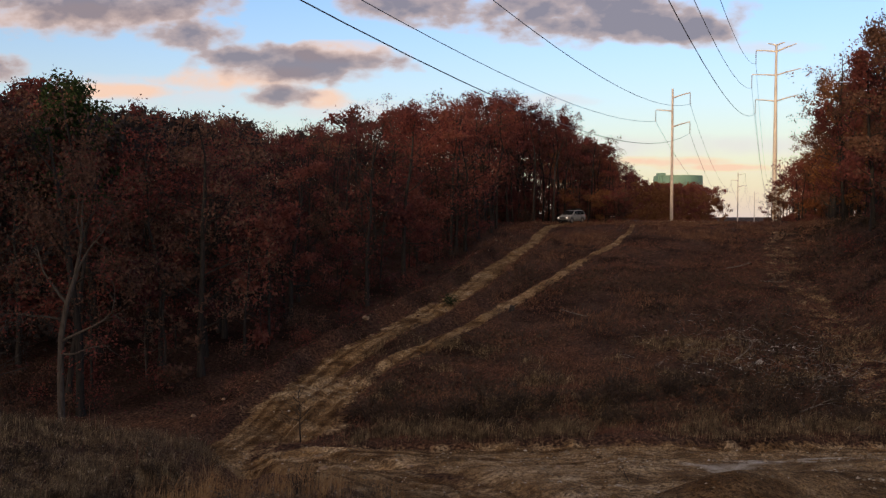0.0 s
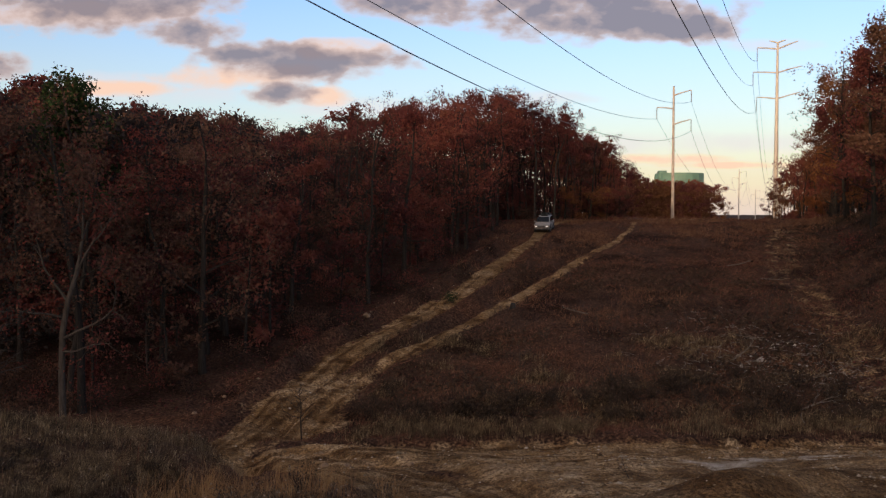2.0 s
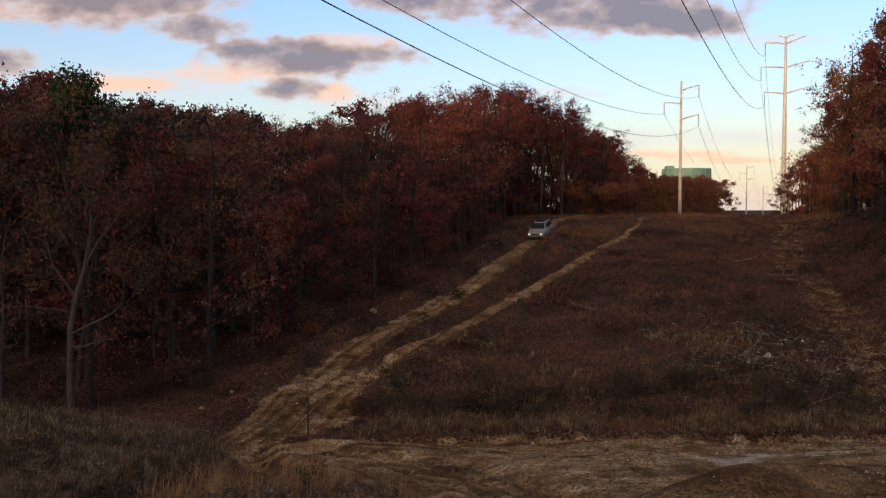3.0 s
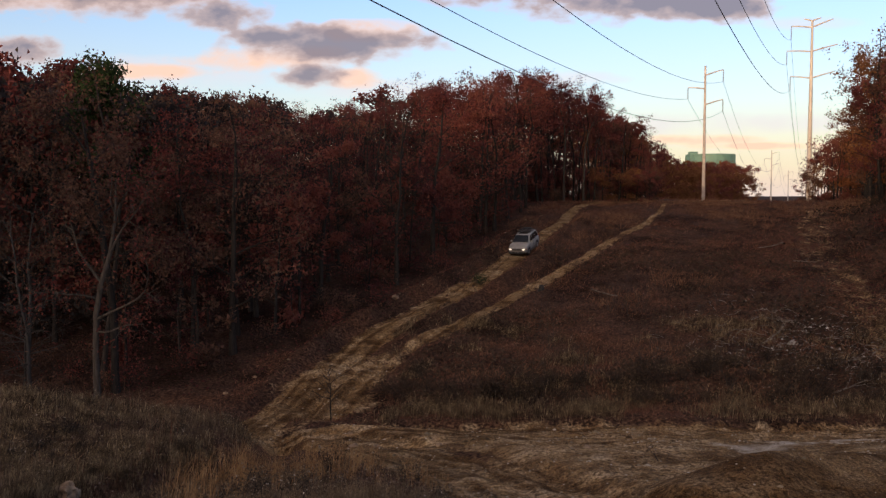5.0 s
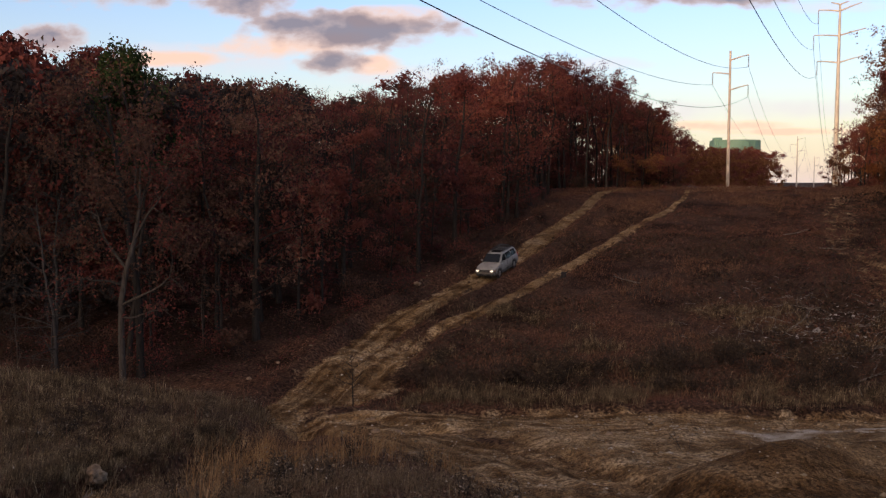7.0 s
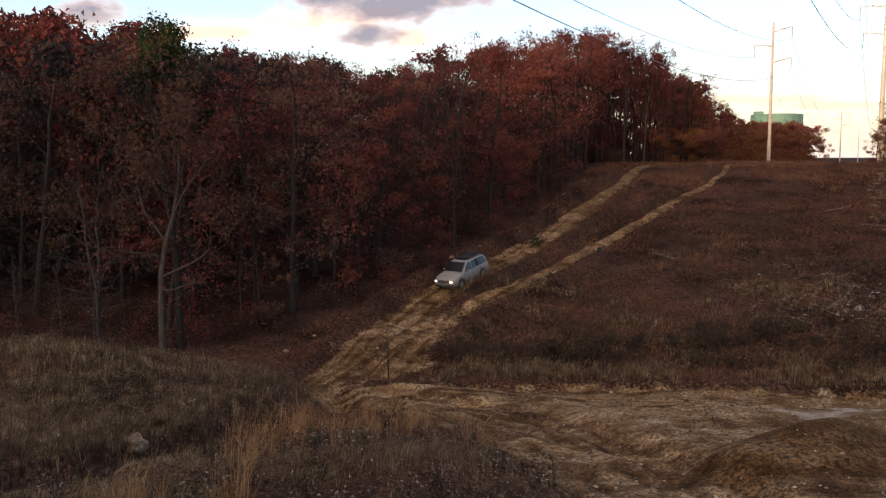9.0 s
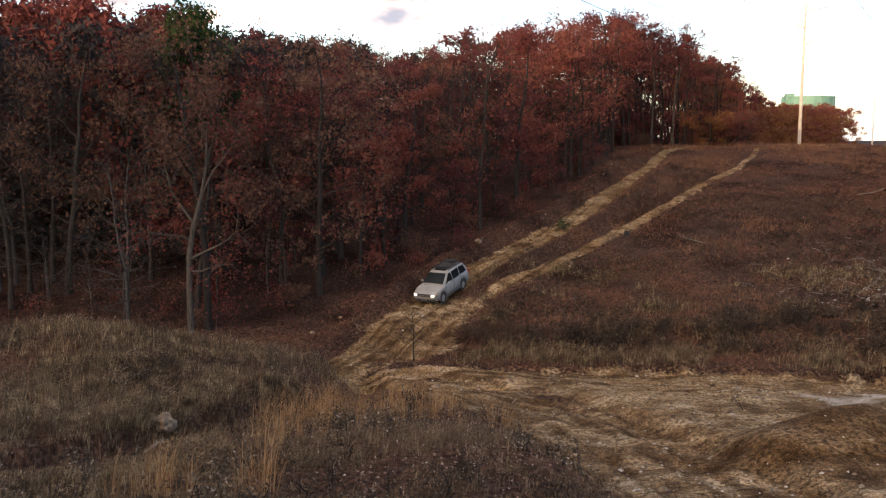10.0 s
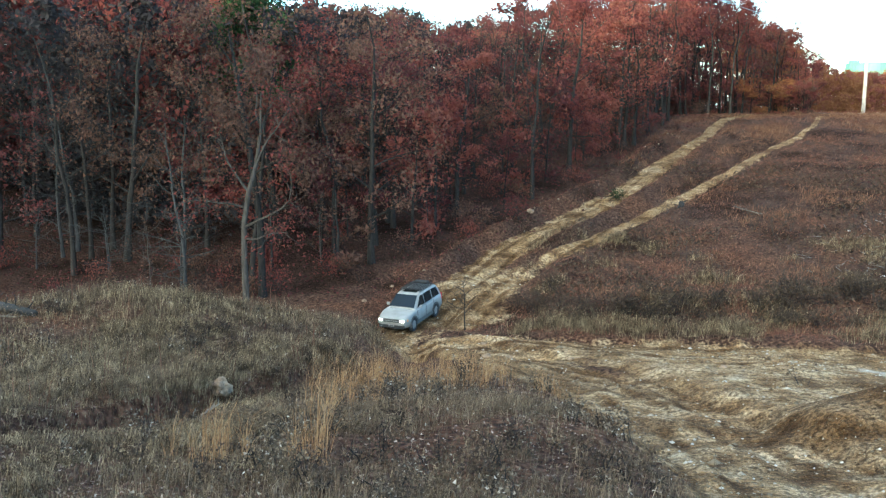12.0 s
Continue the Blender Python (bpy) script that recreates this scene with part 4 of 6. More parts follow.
def build_lines():
    """Each line: the pole behind the camera is shorter, on the higher ground there."""
    for name, label, first, off, span, count, tall, radii, mat, arms, string, cut, sags in (
            ("wooden_utility_pole", "tall pale wooden power pole with three side arms", 139, -15.8, SPAN, 4, 20.3, (0.26, 0.15), WOOD_POLE, SINGLE_ARMS, 1.7, 3.8, (9.1, 7.2, 9.3)),
            ("steel_transmission_pole", "tall cream steel monopole with paired crossarms", 154, -1.2, SPAN * 1.25, 3, 28.8, (0.46, 0.17), STEEL_WARM, TALL_ARMS, 2.1, 10.6, (12.6, 11.0, 10.6))):
        ends = []
        for i in range(-1, count - 1):
            down = cut if i < 0 else 0.0
            ends.append(build_pole(name, label, first + span * i, off, tall - down, *radii, mat, lower(arms, down), string))
        for a, b in zip(ends, ends[1:]):
            for p, q, sag in zip(a, b, sags):
                build_wire(p, q, sag)


build_lines()

# ---- water tank ----


def build_tank():
    green, cream = plain((0.12, 0.24, 0.185), 0.6, 0.0, 0.12, 0.2, "green_tank_paint"), plain((0.45, 0.40, 0.28), 0.6, 0.0, 0.12, 0.3, "cream_tank_paint")
    root = new("water_tank")
    root.matrix_basis = Matrix.Translation((108.5, 409.0, float(height(108.5, 409)) + 1.0))
    for name, r, z0, z1, mat in (("tank_base", 10.0, -1, 15.2, cream), ("tank_shell", 10.8, 15.2, 21.3, green), ("tank_rim", 11.0, 21.3, 21.8, green)):
        bm = bmesh.new()
        bmesh.ops.create_cone(bm, cap_ends=True, segments=40, radius1=r, radius2=r, depth=z1 - z0, matrix=Matrix.Translation((0, 0, (z0 + z1) / 2)))
        part(name, bm, mat, root)
    for i in range(20):
        a = i * math.tau / 20
        bm = bmesh.new()
        bmesh.ops.create_cube(bm, size=1, matrix=Matrix.Translation((10.9 * math.cos(a), 10.9 * math.sin(a), 18.3)) @ Matrix.Rotation(a, 4, "Z") @ Matrix.Diagonal((0.25, 0.3, 6.0, 1)))
        part("rib", bm, green, root)
    bm = bmesh.new()
    bmesh.ops.create_cube(bm, size=1, matrix=Matrix.Translation((-8.6, -3, 21.2)) @ Matrix.Diagonal((3.6, 3.6, 3.6, 1)))
    bmesh.ops.bevel(bm, geom=bm.edges[:], offset=0.15, segments=1, affect="EDGES")
    part("stair_housing", bm, green, root)
    tagged(root, "large green water tank on a cream base behind trees", "water tank")


build_tank()

# ---- grass, weeds and scrub ----
SEEDS = leafy("pale_seed_heads", [(0.0, (0.05, 0.036, 0.024)), (0.6, (0.13, 0.10, 0.07)), (0.88, (0.26, 0.21, 0.155)), (1.0, (0.52, 0.46, 0.38))], 0.0, 0.2)
# scrub leaves, and the flakes that darken the right hillside as shade
SCRUB_AND_SHADE = leafy("dark_scrub_and_shade", [(0.0, (0.028, 0.020, 0.015)), (0.6, (0.068, 0.046, 0.032)), (1.0, (0.13, 0.09, 0.058))], 0.3, 0.2)
LITTER = leafy("fallen_oak_leaves", [(0.0, (0.05, 0.028, 0.019)), (0.5, (0.12, 0.065, 0.045)), (0.8, (0.22, 0.145, 0.105)), (1.0, (0.38, 0.30, 0.25))], 0.0, 0.1)


def scatter(rng, count, box, keep):
    """Random places in a box x0, x1, y0, y1 where keep(x, y) exceeds a random number."""
    x, y = rng.uniform(box[0], box[1], count), rng.uniform(box[2], box[3], count)
    ok = keep(x, y) > rng.uniform(0, 1, count)
    return x[ok], y[ok]


def patchy(x, y, size, seed):
    """A slow pattern from 0 to 1."""
    a = np.sin(x / size + seed) * np.sin(y / size * 1.3 - seed * 2) + 0.6 * np.sin(x / size * 2.1 + 2 * np.sin(y / size + seed)) + 0.4 * np.sin(y / size * 3.3 + seed * 3 + x / size)
    return np.clip(0.5 + 0.33 * a, 0, 1)


def blades(name, mat, rng, x, y, per, tall, width, spread, lean, label, simple=False):
    """Tufts of narrow bent blades, two quads each, as one stuff object."""
    n = len(x) * per
    bx, by = np.repeat(x, per) + rng.normal(size=n) * spread, np.repeat(y, per) + rng.normal(size=n) * spread
    bz = height(bx, by) - 0.02
    h = tall * rng.uniform(0.35, 1.25, n) * np.repeat(rng.uniform(0.7, 1.2, len(x)) * (1 + 0.45 * vnoise(x, y, 2.3, 21) + 0.3 * vnoise(x, y, 0.9, 22)), per)
    a, la = rng.uniform(0, math.tau, n), np.repeat(rng.uniform(-0.8, 2.2, len(x)), per) + rng.normal(size=n) * 1.1
    wx, wy = np.cos(a) * width * 0.5, np.sin(a) * width * 0.5
    lx, ly = np.cos(la) * lean * h * rng.uniform(0, 1, n), np.sin(la) * lean * h * rng.uniform(0, 1, n)
    base, mid, tip = np.stack([bx, by, bz], 1), np.stack([bx + lx * 0.3, by + ly * 0.3, bz + h * 0.6], 1), np.stack([bx + lx, by + ly, bz + h * np.sqrt(np.clip(1 - 0.4 * lean ** 2, 0.2, 1))], 1)
    wv = np.stack([wx, wy, np.zeros(n)], 1)
    v = np.stack([base - wv, base + wv, mid - wv * 0.8, mid + wv * 0.8, tip - wv * 0.2, tip + wv * 0.2], 1).reshape(-1, 3)
    i = np.arange(n)[:, None] * 6
    f = i + [0, 1, 5, 4] if simple else np.concatenate([i + [0, 1, 3, 2], i + [2, 3, 5, 4]])
    ob = part(name, mesh_of(name, v, f), mat)
    return tagged(ob, label, "grass", kind="stuff")


def flakes(name, mat, rng, x, y, size, up, label, category, flat=0.7):
    """Loose leaves, seed heads or stones' worth of small bits lying on the ground or held up on stems."""
    w = Wood(int(rng.integers(1, 9999)))
    w.leaves(np.stack([x, y, height(x, y) + up], 1), size, flat)
    ob = part(name, w.leaf_mesh(name), mat)
    return tagged(ob, label, category, kind="stuff")


def build_grass():
    rng = np.random.default_rng(3)
    bare = lambda x, y: 1 - np.clip(dirt_mask(x, y) * 1.6 - 0.15, 0, 1)
    low = lambda x, y: np.abs(off_line(x, y, LOW_PATH)[0])
    # pale dry grass over the mound
    mound = lambda x, y: (1 - smooth(-8.4, -6.8, x)) * smooth(0.12, 0.3, low(x, y)) * smooth(-0.25, 0.1, np.where(off_line(x, y, LOW_PATH)[0] > 0, 1.0, -1.0)) * (1 - smooth(37, 40, y)) * bare(x, y)
    tuft = lambda a, b: smooth(-0.5, 0.5, vnoise(a, b, 0.9, 71) + 0.6 * vnoise(a, b, 2.8, 72))
    x, y = scatter(rng, 19000, (-36, -6, 11, 40), lambda a, b: mound(a, b) * tuft(a, b) * (0.8 + 0.2 * smooth(25, 29, b)))
    blades("dry_grass", GRASS_PALE, rng, x, y, 12, 0.5, 0.012, 0.12, 1.15, "pale dry meadow grass covering the mound")
    x, y = scatter(rng, 15000, (-36, -6, 11, 40), lambda a, b: mound(a, b) * (1 - 0.7 * tuft(a, b)) * 0.9)
    blades("dark_weeds", WEED_DARK, rng, x, y, 11, 0.42, 0.0085, 0.16, 1.2, "grey-brown weeds standing in the dry grass")
    x, y = scatter(rng, 9000, (-16, -6.3, 9, 26), lambda a, b: mound(a, b) * (0.35 + 0.65 * tuft(a, b)))
    blades("dry_grass", GRASS_PALE, rng, x, y, 13, 0.38, 0.009, 0.11, 1.3, "straw-coloured grass hanging over the low path")
    x, y = scatter(rng, 9000, (-36, -6, 11, 40), lambda a, b: mound(a, b))
    flakes("seed_heads", SEEDS, rng, x, y, 0.05, rng.uniform(0.1, 0.55, len(x)), "small pale seed heads among the meadow grass", "weeds", 0.2)
    x, y = scatter(rng, 700, (-44, -6, 13, 40), lambda a, b: mound(a, b))
    blades("dry_stalks", GRASS_RED, rng, x, y, 3, 0.85, 0.014, 0.12, 0.5, "tall brown dry stalks standing over the meadow grass")
    # flattened grass along the low path and towards the camera
    x, y = scatter(rng, 15000, (-22, -3, 7, 24), lambda a, b: bare(a, b) * np.where(off_line(a, b, LOW_PATH)[0] < -0.4, 1.0, 0.0) * (1 - smooth(-7.5, -4.5, a + 0.25 * (b - 14))))
    ok = smooth(-0.45, 0.3, vnoise(x, y, 0.8, 81) + 0.7 * vnoise(x, y, 2.2, 82)) > rng.uniform(0, 1, len(x))
    x, y = x[ok], y[ok]
    blades("matted_grass", GRASS_PALE, rng, x, y, 14, 0.30, 0.0085, 0.13, 1.5, "matted straw-coloured grass beside the low path")
    # weedy island in front
    island = lambda a, b: bare(a, b) * smooth(-8.0, -5.5, a + 0.12 * (b - 14)) * (1 - smooth(0.0, 3.0, a + 0.30 * (b - 20))) * smooth(5, 7, b) * (1 - smooth(23, 26, b))
    x, y = scatter(rng, 13000, (-9, 5, 6, 26), lambda a, b: island(a, b) * (0.2 + 0.6 * smooth(-0.2, 0.5, vnoise(a, b, 1.6, 8))))
    blades("dark_weeds", WEED_DARK, rng, x, y, 10, 0.30, 0.008, 0.12, 1.1, "low grey-green and brown weeds with seed heads")
    x, y = scatter(rng, 9000, (-9, 5, 6, 26), lambda a, b: island(a, b) * (0.3 + 0.7 * smooth(-0.3, 0.5, vnoise(a, b, 1.1, 9))))
    flakes("seed_heads", SEEDS, rng, x, y, 0.042, rng.uniform(0.05, 0.36, len(x)), "small pale seed heads and withered leaves on weeds", "weeds", 0.2)
    x, y = scatter(rng, 36000, (-16, 6, 7, 26), lambda a, b: 0.9 * bare(a, b))
    flakes("fallen_leaves", LITTER, rng, x, y, 0.058, 0.03, "brown fallen oak leaves lying among the weeds", "leaves", 0.9)
    # tall golden bluestem at the island's far rim and by the path
    gold = lambda a, b: np.clip(0.9 * bump(a, b, -6.6, 21.8, 1.0, 1.3, 10) + 0.8 * bump(a, b, -5.7, 23.6, 0.7, 1.2) + 0.8 * bump(a, b, -3.5, 22.6, 1.1, 2.4) + 1.0 * bump(a, b, -5.2, 16.8, 0.35, 1.2) + 0.9 * bump(a, b, -4.5, 12.4, 0.35, 0.6) + 0.9 * bump(a, b, -5.4, 11.9, 0.6, 0.7) + 0.4 * bump(a, b, -1.4, 23.2, 0.9, 1.2), 0, 1) * patchy(a, b, 0.8, 2.2)
    x, y = scatter(rng, 3000, (-9, 3, 10, 27), gold)
    blades("bluestem_grass", GRASS_GOLD, rng, x, y, 18, 0.95, 0.0085, 0.06, 0.7, "tall golden bluestem grass in upright clumps")
    # the long slope
    slope = lambda a, b: bare(a, b) * (1 - smooth(-2.0, 1.0, forest_edge(a, b))) * smooth(38.0, 39.6, b) * (1 - smooth(1, 5, -off_line(a, b, RIGHT_EDGE)[0]))
    x, y = scatter(rng, 60000, (-12, 46, 38, 110), lambda a, b: slope(a, b) * (0.3 + 0.7 * smooth(-0.4, 0.4, vnoise(a, b, 4.0, 31) + 0.5 * vnoise(a, b, 1.7, 32))))
    blades("slope_weeds", GRASS_RED, rng, x, y, 5, 0.34, 0.042, 0.26, 1.4, "reddish-brown low weeds covering the hillside", True)
    x, y = scatter(rng, 26000, (-12, 46, 40, 112), lambda a, b: slope(a, b) * smooth(0.1, 0.75, vnoise(a, b, 5.0, 33) + 0.6 * vnoise(a, b, 2.1, 34) + 0.3 * smooth(2, 14, a) + 0.25 * smooth(60, 92, b) - 0.1 - 0.9 * smooth(15, 22, a) * (1 - smooth(78, 98, b))))
    blades("bluestem_grass", GRASS_RUST, rng, x, y, 6, 0.5, 0.022, 0.22, 0.9, "patches of rusty bluestem grass on the hillside", True)
    x, y = scatter(rng, 16000, (-5, 36, 38.5, 56), lambda a, b: slope(a, b) * smooth(0.05, 0.6, vnoise(a, b * 1.6, 2.6, 95) + 0.5 * vnoise(a, b, 0.8, 96) + 0.5 * (1 - smooth(40, 42, b)) - 0.15 * smooth(46, 49, b)))
    blades("dry_grass", GRASS_PALE, rng, x, y, 12, 0.6, 0.011, 0.16, 0.9, "pale tall grass along the foot of the slope")
    x, y = scatter(rng, 30000, (-3, 32, 41, 74), lambda a, b: slope(a, b) * smooth(0.0, 0.5, vnoise(a, b * 1.6, 5.0, 97) + 0.6 * vnoise(a, b, 1.8, 98) + 0.5 * (1 - smooth(44, 52, b))))
    flakes("dark_weeds", SCRUB_AND_SHADE, rng, x, y, 0.17, rng.uniform(0.05, 0.4, len(x)), "dark withered weeds in patches on the hillside", "weeds", 0.3)
    # leaf litter under the wood
    x, y = scatter(rng, 26000, (-60, 16, 38, 108), lambda a, b: smooth(-4.0, -1.0, forest_edge(a, b)) * (1 - smooth(9, 16, forest_edge(a, b))))
    flakes("fallen_leaves", LEAF_DARK, rng, x, y, 0.17, 0.05, "russet leaf litter on the floor of the wood", "leaves", 0.8)
    x, y = scatter(rng, 9000, (18, 46, 40, 80), lambda a, b: smooth(14, 24, a) * patchy(a, b, 3.0, 1.7))
    flakes("fallen_leaves", LEAF_DARK, rng, x, y, 0.15, 0.08, "red-brown leaves strewn on the hillside", "leaves", 0.8)


build_grass()


def shrub_mesh(seed, tall, stems, spread):
    w = Wood(seed)
    for i in range(stems):
        a = w.rng.uniform(0, math.tau)
        p = limb(w, (w.rng.normal() * 0.12, w.rng.normal() * 0.12, -0.1), (math.cos(a) * spread, math.sin(a) * spread, 1), tall * w.rng.uniform(0.6, 1.1), 0.016, 4, 4, 0.0, 0.14)
        for j in (2, 3, 3, 4):
            q = limb(w, p[j], p[j] - p[j - 1] + w.rng.normal(size=3) * 0.25, tall * w.rng.uniform(0.2, 0.4), 0.008, 3, 3, 0, 0.2)
            limb(w, q[2], q[2] - q[1] + w.rng.normal(size=3) * 0.15, tall * 0.18, 0.005, 2, 3, 0, 0.2)
    return w.wood_mesh("twig_crown"), None


def shrub_kind(name, seed, tall, stems, spread, bark, label, leaf=None, count=0):
    root = new(name)
    w, _ = shrub_mesh(seed, tall, stems, spread)
    part("twig_crown", w, bark, root)
    if leaf:
        lw = Wood(seed)
        lw.leaves(np.abs(lw.rng.normal(size=(count, 3)) * np.array([0.32, 0.32, 0.24]) * tall + np.array([0, 0, tall * 0.5])) * np.where(lw.rng.random((count, 3)) < 0.5, -1, 1) ** np.array([1, 1, 0]), 0.09 if tall > 0.7 else 0.05)
        part("foliage", lw.leaf_mesh("foliage"), leaf, root)
    tagged(root, label, "shrub", "scrub of the valley")
    TALL[root.name] = tall
    return root


def build_scrub():
    rng = random.Random(21)
    dark = [shrub_kind("shrub", 71, 1.1, 10, 0.75, BARK_DARK, "dark leafless twiggy shrub at the foot of the slope", SCRUB_AND_SHADE, 420),
            shrub_kind("shrub", 72, 0.9, 11, 0.85, BARK, "grey-brown tangled shrub at the foot of the slope", SCRUB_AND_SHADE, 300)]
    thin = [shrub_kind("bare_shrub", 73, 2.1, 5, 0.35, BARK_PALE, "thin pale leafless shrub on the hillside"),
            shrub_kind("bare_shrub", 74, 1.6, 4, 0.5, BARK_PALE, "small pale leafless shrub on the hillside")]
    red = [shrub_kind("leafy_shrub", 75, 1.3, 9, 0.6, BARK, "low shrub with red-brown leaves", LEAF_RED, 420),
           shrub_kind("leafy_shrub", 76, 1.1, 9, 0.6, BARK, "low shrub with withered brown leaves", LEAF_BROWN, 380)]
    for i in range(90):
        x, y = rng.uniform(-4.5, 30), abs(rng.gauss(0, 2.6)) + 41.2
        if float(dirt_mask(x, y)) < 0.35:
            place(rng.choice(dark), x, y, rng.uniform(0.7, 1.25), rng.uniform(0, 6.28))
    weeds = [shrub_kind("weed_clump", 77, 0.55, 5, 0.6, BARK, "dark bushy weed clump with pale seed heads", SEEDS, 130),
             shrub_kind("weed_clump", 78, 0.45, 5, 0.8, BARK, "withered olive-brown weed clump", WEED_DARK, 240),
             shrub_kind("weed_clump", 80, 0.5, 5, 0.7, BARK_DARK, "dark brown withered weed clump", SCRUB_AND_SHADE, 220)]
    for i in range(120):
        x, y = rng.uniform(-9, 4), rng.uniform(8.5, 24)
        if float(dirt_mask(x, y)) < 0.3 and abs(float(off_line(x, y, LOW_PATH)[0])) > 0.5:
            place(rng.choice(weeds), x, y, rng.uniform(0.6, 1.25), rng.uniform(0, 6.28))
    for i in range(110):
        x, y = rng.uniform(-30, -7.5), rng.uniform(20, 33)
        if float(off_line(x, y, LOW_PATH)[0]) > 0.8:
            place(rng.choice(weeds), x, y, rng.uniform(0.7, 1.4), rng.uniform(0, 6.28))
    for i in range(46):
        x, y = rng.uniform(-2, 30), rng.uniform(42, 62)
        if float(dirt_mask(x, y)) < 0.3:
            place(rng.choice(thin), x, y, rng.uniform(0.6, 1.2), rng.uniform(0, 6.28))
    for i in range(330):
        x, y = rng.uniform(-42, 9), rng.uniform(41, 100)
        if -1.5 < float(forest_edge(x, y)) < 5:
            place(rng.choice(red), x, y, rng.uniform(0.6, 1.4), rng.uniform(0, 6.28))
    for i in range(120):
        az, d = radians(rng.uniform(0.0, 10.5)), rng.uniform(107, 132)
        x, y = d * math.sin(az), d * math.cos(az)
        if abs(float(off_line(x, y, LEFT_TRAIL)[0])) > 2.6:
            place(rng.choice(red), x, y, rng.uniform(0.9, 1.7), rng.uniform(0, 6.28))
    for i in range(60):
        x, y = rng.uniform(20, 48), rng.uniform(45, 95)
        if -2.0 < -float(off_line(x, y, RIGHT_EDGE)[0]) < 6:
            place(rng.choice(red + dark), x, y, rng.uniform(0.7, 1.5), rng.uniform(0, 6.28))


build_scrub()

# ---- the car ----


def paint_build(nt, bsdf):
    """Silver paint with a film of dried mud that thickens in patches towards the sills."""
    dust = maths(nt, "MULTIPLY", maths(nt, "SUBTRACT", tex(nt, 2.2, 6.0, stretch=(1, 1, 0.6)), 0.40, False), 2.6)
    co, sep = nt.nodes.new("ShaderNodeTexCoord"), nt.nodes.new("ShaderNodeSeparateXYZ")
    nt.links.new(co.outputs["Object"], sep.inputs[0])
    splash = maths(nt, "MULTIPLY", maths(nt, "SUBTRACT", 0.80, sep.outputs[2], False), 1.6)
    dust = maths(nt, "ADD", maths(nt, "MULTIPLY", dust, 0.5), splash)
    nt.links.new(mixed(nt, maths(nt, "MULTIPLY", dust, 0.8), (0.29, 0.285, 0.265), (0.11, 0.09, 0.07)), bsdf.inputs["Base Color"])
    nt.links.new(maths(nt, "ADD", maths(nt, "MULTIPLY", dust, 0.35), 0.42), bsdf.inputs["Roughness"])
    bsdf.inputs["Specular IOR Level"].default_value = 0.3


SILVER = material("dusty_silver_car_paint", paint_build, 0.45, 0.0)
CLADDING = plain((0.085, 0.08, 0.07), 0.75, 0.0, 0.15, 8.0, "grey_plastic_cladding")
BLACK = plain((0.018, 0.018, 0.019), 0.5, 0.0, 0.2, 8.0, "black_plastic")
RUBBER = plain((0.022, 0.021, 0.02), 0.9, 0.0, 0.3, 14.0, "dusty_tyre_rubber")
ALLOY = plain((0.22, 0.215, 0.20), 0.5, 0.1, 0.1, 6.0, "alloy_rim")
REFLECT = plain((0.7, 0.7, 0.7), 0.2, 0.6, 0.05, 5.0, "lamp_reflector")
RED_LAMP = plain((0.35, 0.02, 0.02), 0.25, 0.0, 0.1, 5.0, "red_lamp_plastic")


def glass_build(nt, bsdf):
    bsdf.inputs["Base Color"].default_value = (0.012, 0.015, 0.017, 1)
    bsdf.inputs["Roughness"].default_value = 0.04
    bsdf.inputs["IOR"].default_value = 1.35


GLASS = material("tinted_car_glass", glass_build, 0.06)


def glow_build(nt, bsdf):
    bsdf.inputs["Base Color"].default_value = (0.9, 0.88, 0.8, 1)
    bsdf.inputs["Emission Color"].default_value = (1.0, 0.90, 0.70, 1)
    bsdf.inputs["Emission Strength"].default_value = HEADLIGHT_GLOW


HEADLIGHT_GLOW = 1.2
LIT_LAMP = material("lit_headlamp", glow_build, 0.2)


def box(bm, x0, x1, y0, y1, z0, z1, bev=0.02, turn=None):
    m = Matrix.Translation(((x0 + x1) / 2, (y0 + y1) / 2, (z0 + z1) / 2)) @ (turn or Matrix()) @ Matrix.Diagonal((x1 - x0, y1 - y0, z1 - z0, 1))
    got = bmesh.ops.create_cube(bm, size=1, matrix=m)
    if bev:
        edges = {e for v in got["verts"] for e in v.link_edges}
        bmesh.ops.bevel(bm, geom=list(edges), offset=bev, segments=2, affect="EDGES")


def boxed(*args, **kw):
    bm = bmesh.new()
    box(bm, *args, **kw)
    return bm


def lofted(stations):
    """A closed hull through sections: each station is y and a list of (x, z) for the right half from bottom to top."""
    bm = bmesh.new()
    rings = []
    for y, half in stations:
        pts = [(x, y, z) for x, z in half] + [(-x, y, z) for x, z in reversed(half)]
        rings.append([bm.verts.new(p) for p in pts])
    n = len(rings[0])
    for a, b in zip(rings, rings[1:]):
        for i in range(n):
            bm.faces.new((a[i], a[(i + 1) % n], b[(i + 1) % n], b[i]))
    bm.faces.new(rings[0][::-1]), bm.faces.new(rings[-1])
    bmesh.ops.recalc_face_normals(bm, faces=bm.faces[:])
    for f in bm.faces:
        f.smooth = True
    return bm


def pane(points, thick=0.012, out=(0, 0, 1)):
    """A flat pane of glass with thickness."""
    bm = bmesh.new()
    o = Vector(out).normalized() * thick
    a = [bm.verts.new(p) for p in points]
    b = [bm.verts.new(Vector(p) + o) for p in points]
    bm.faces.new(b), bm.faces.new(a[::-1])
    for i in range(len(a)):
        j = (i + 1) % len(a)
        bm.faces.new((a[i], a[j], b[j], b[i]))
    bmesh.ops.recalc_face_normals(bm, faces=bm.faces[:])
    return bm


WHEEL_R = 0.335
AXLES = (1.26, -1.265)


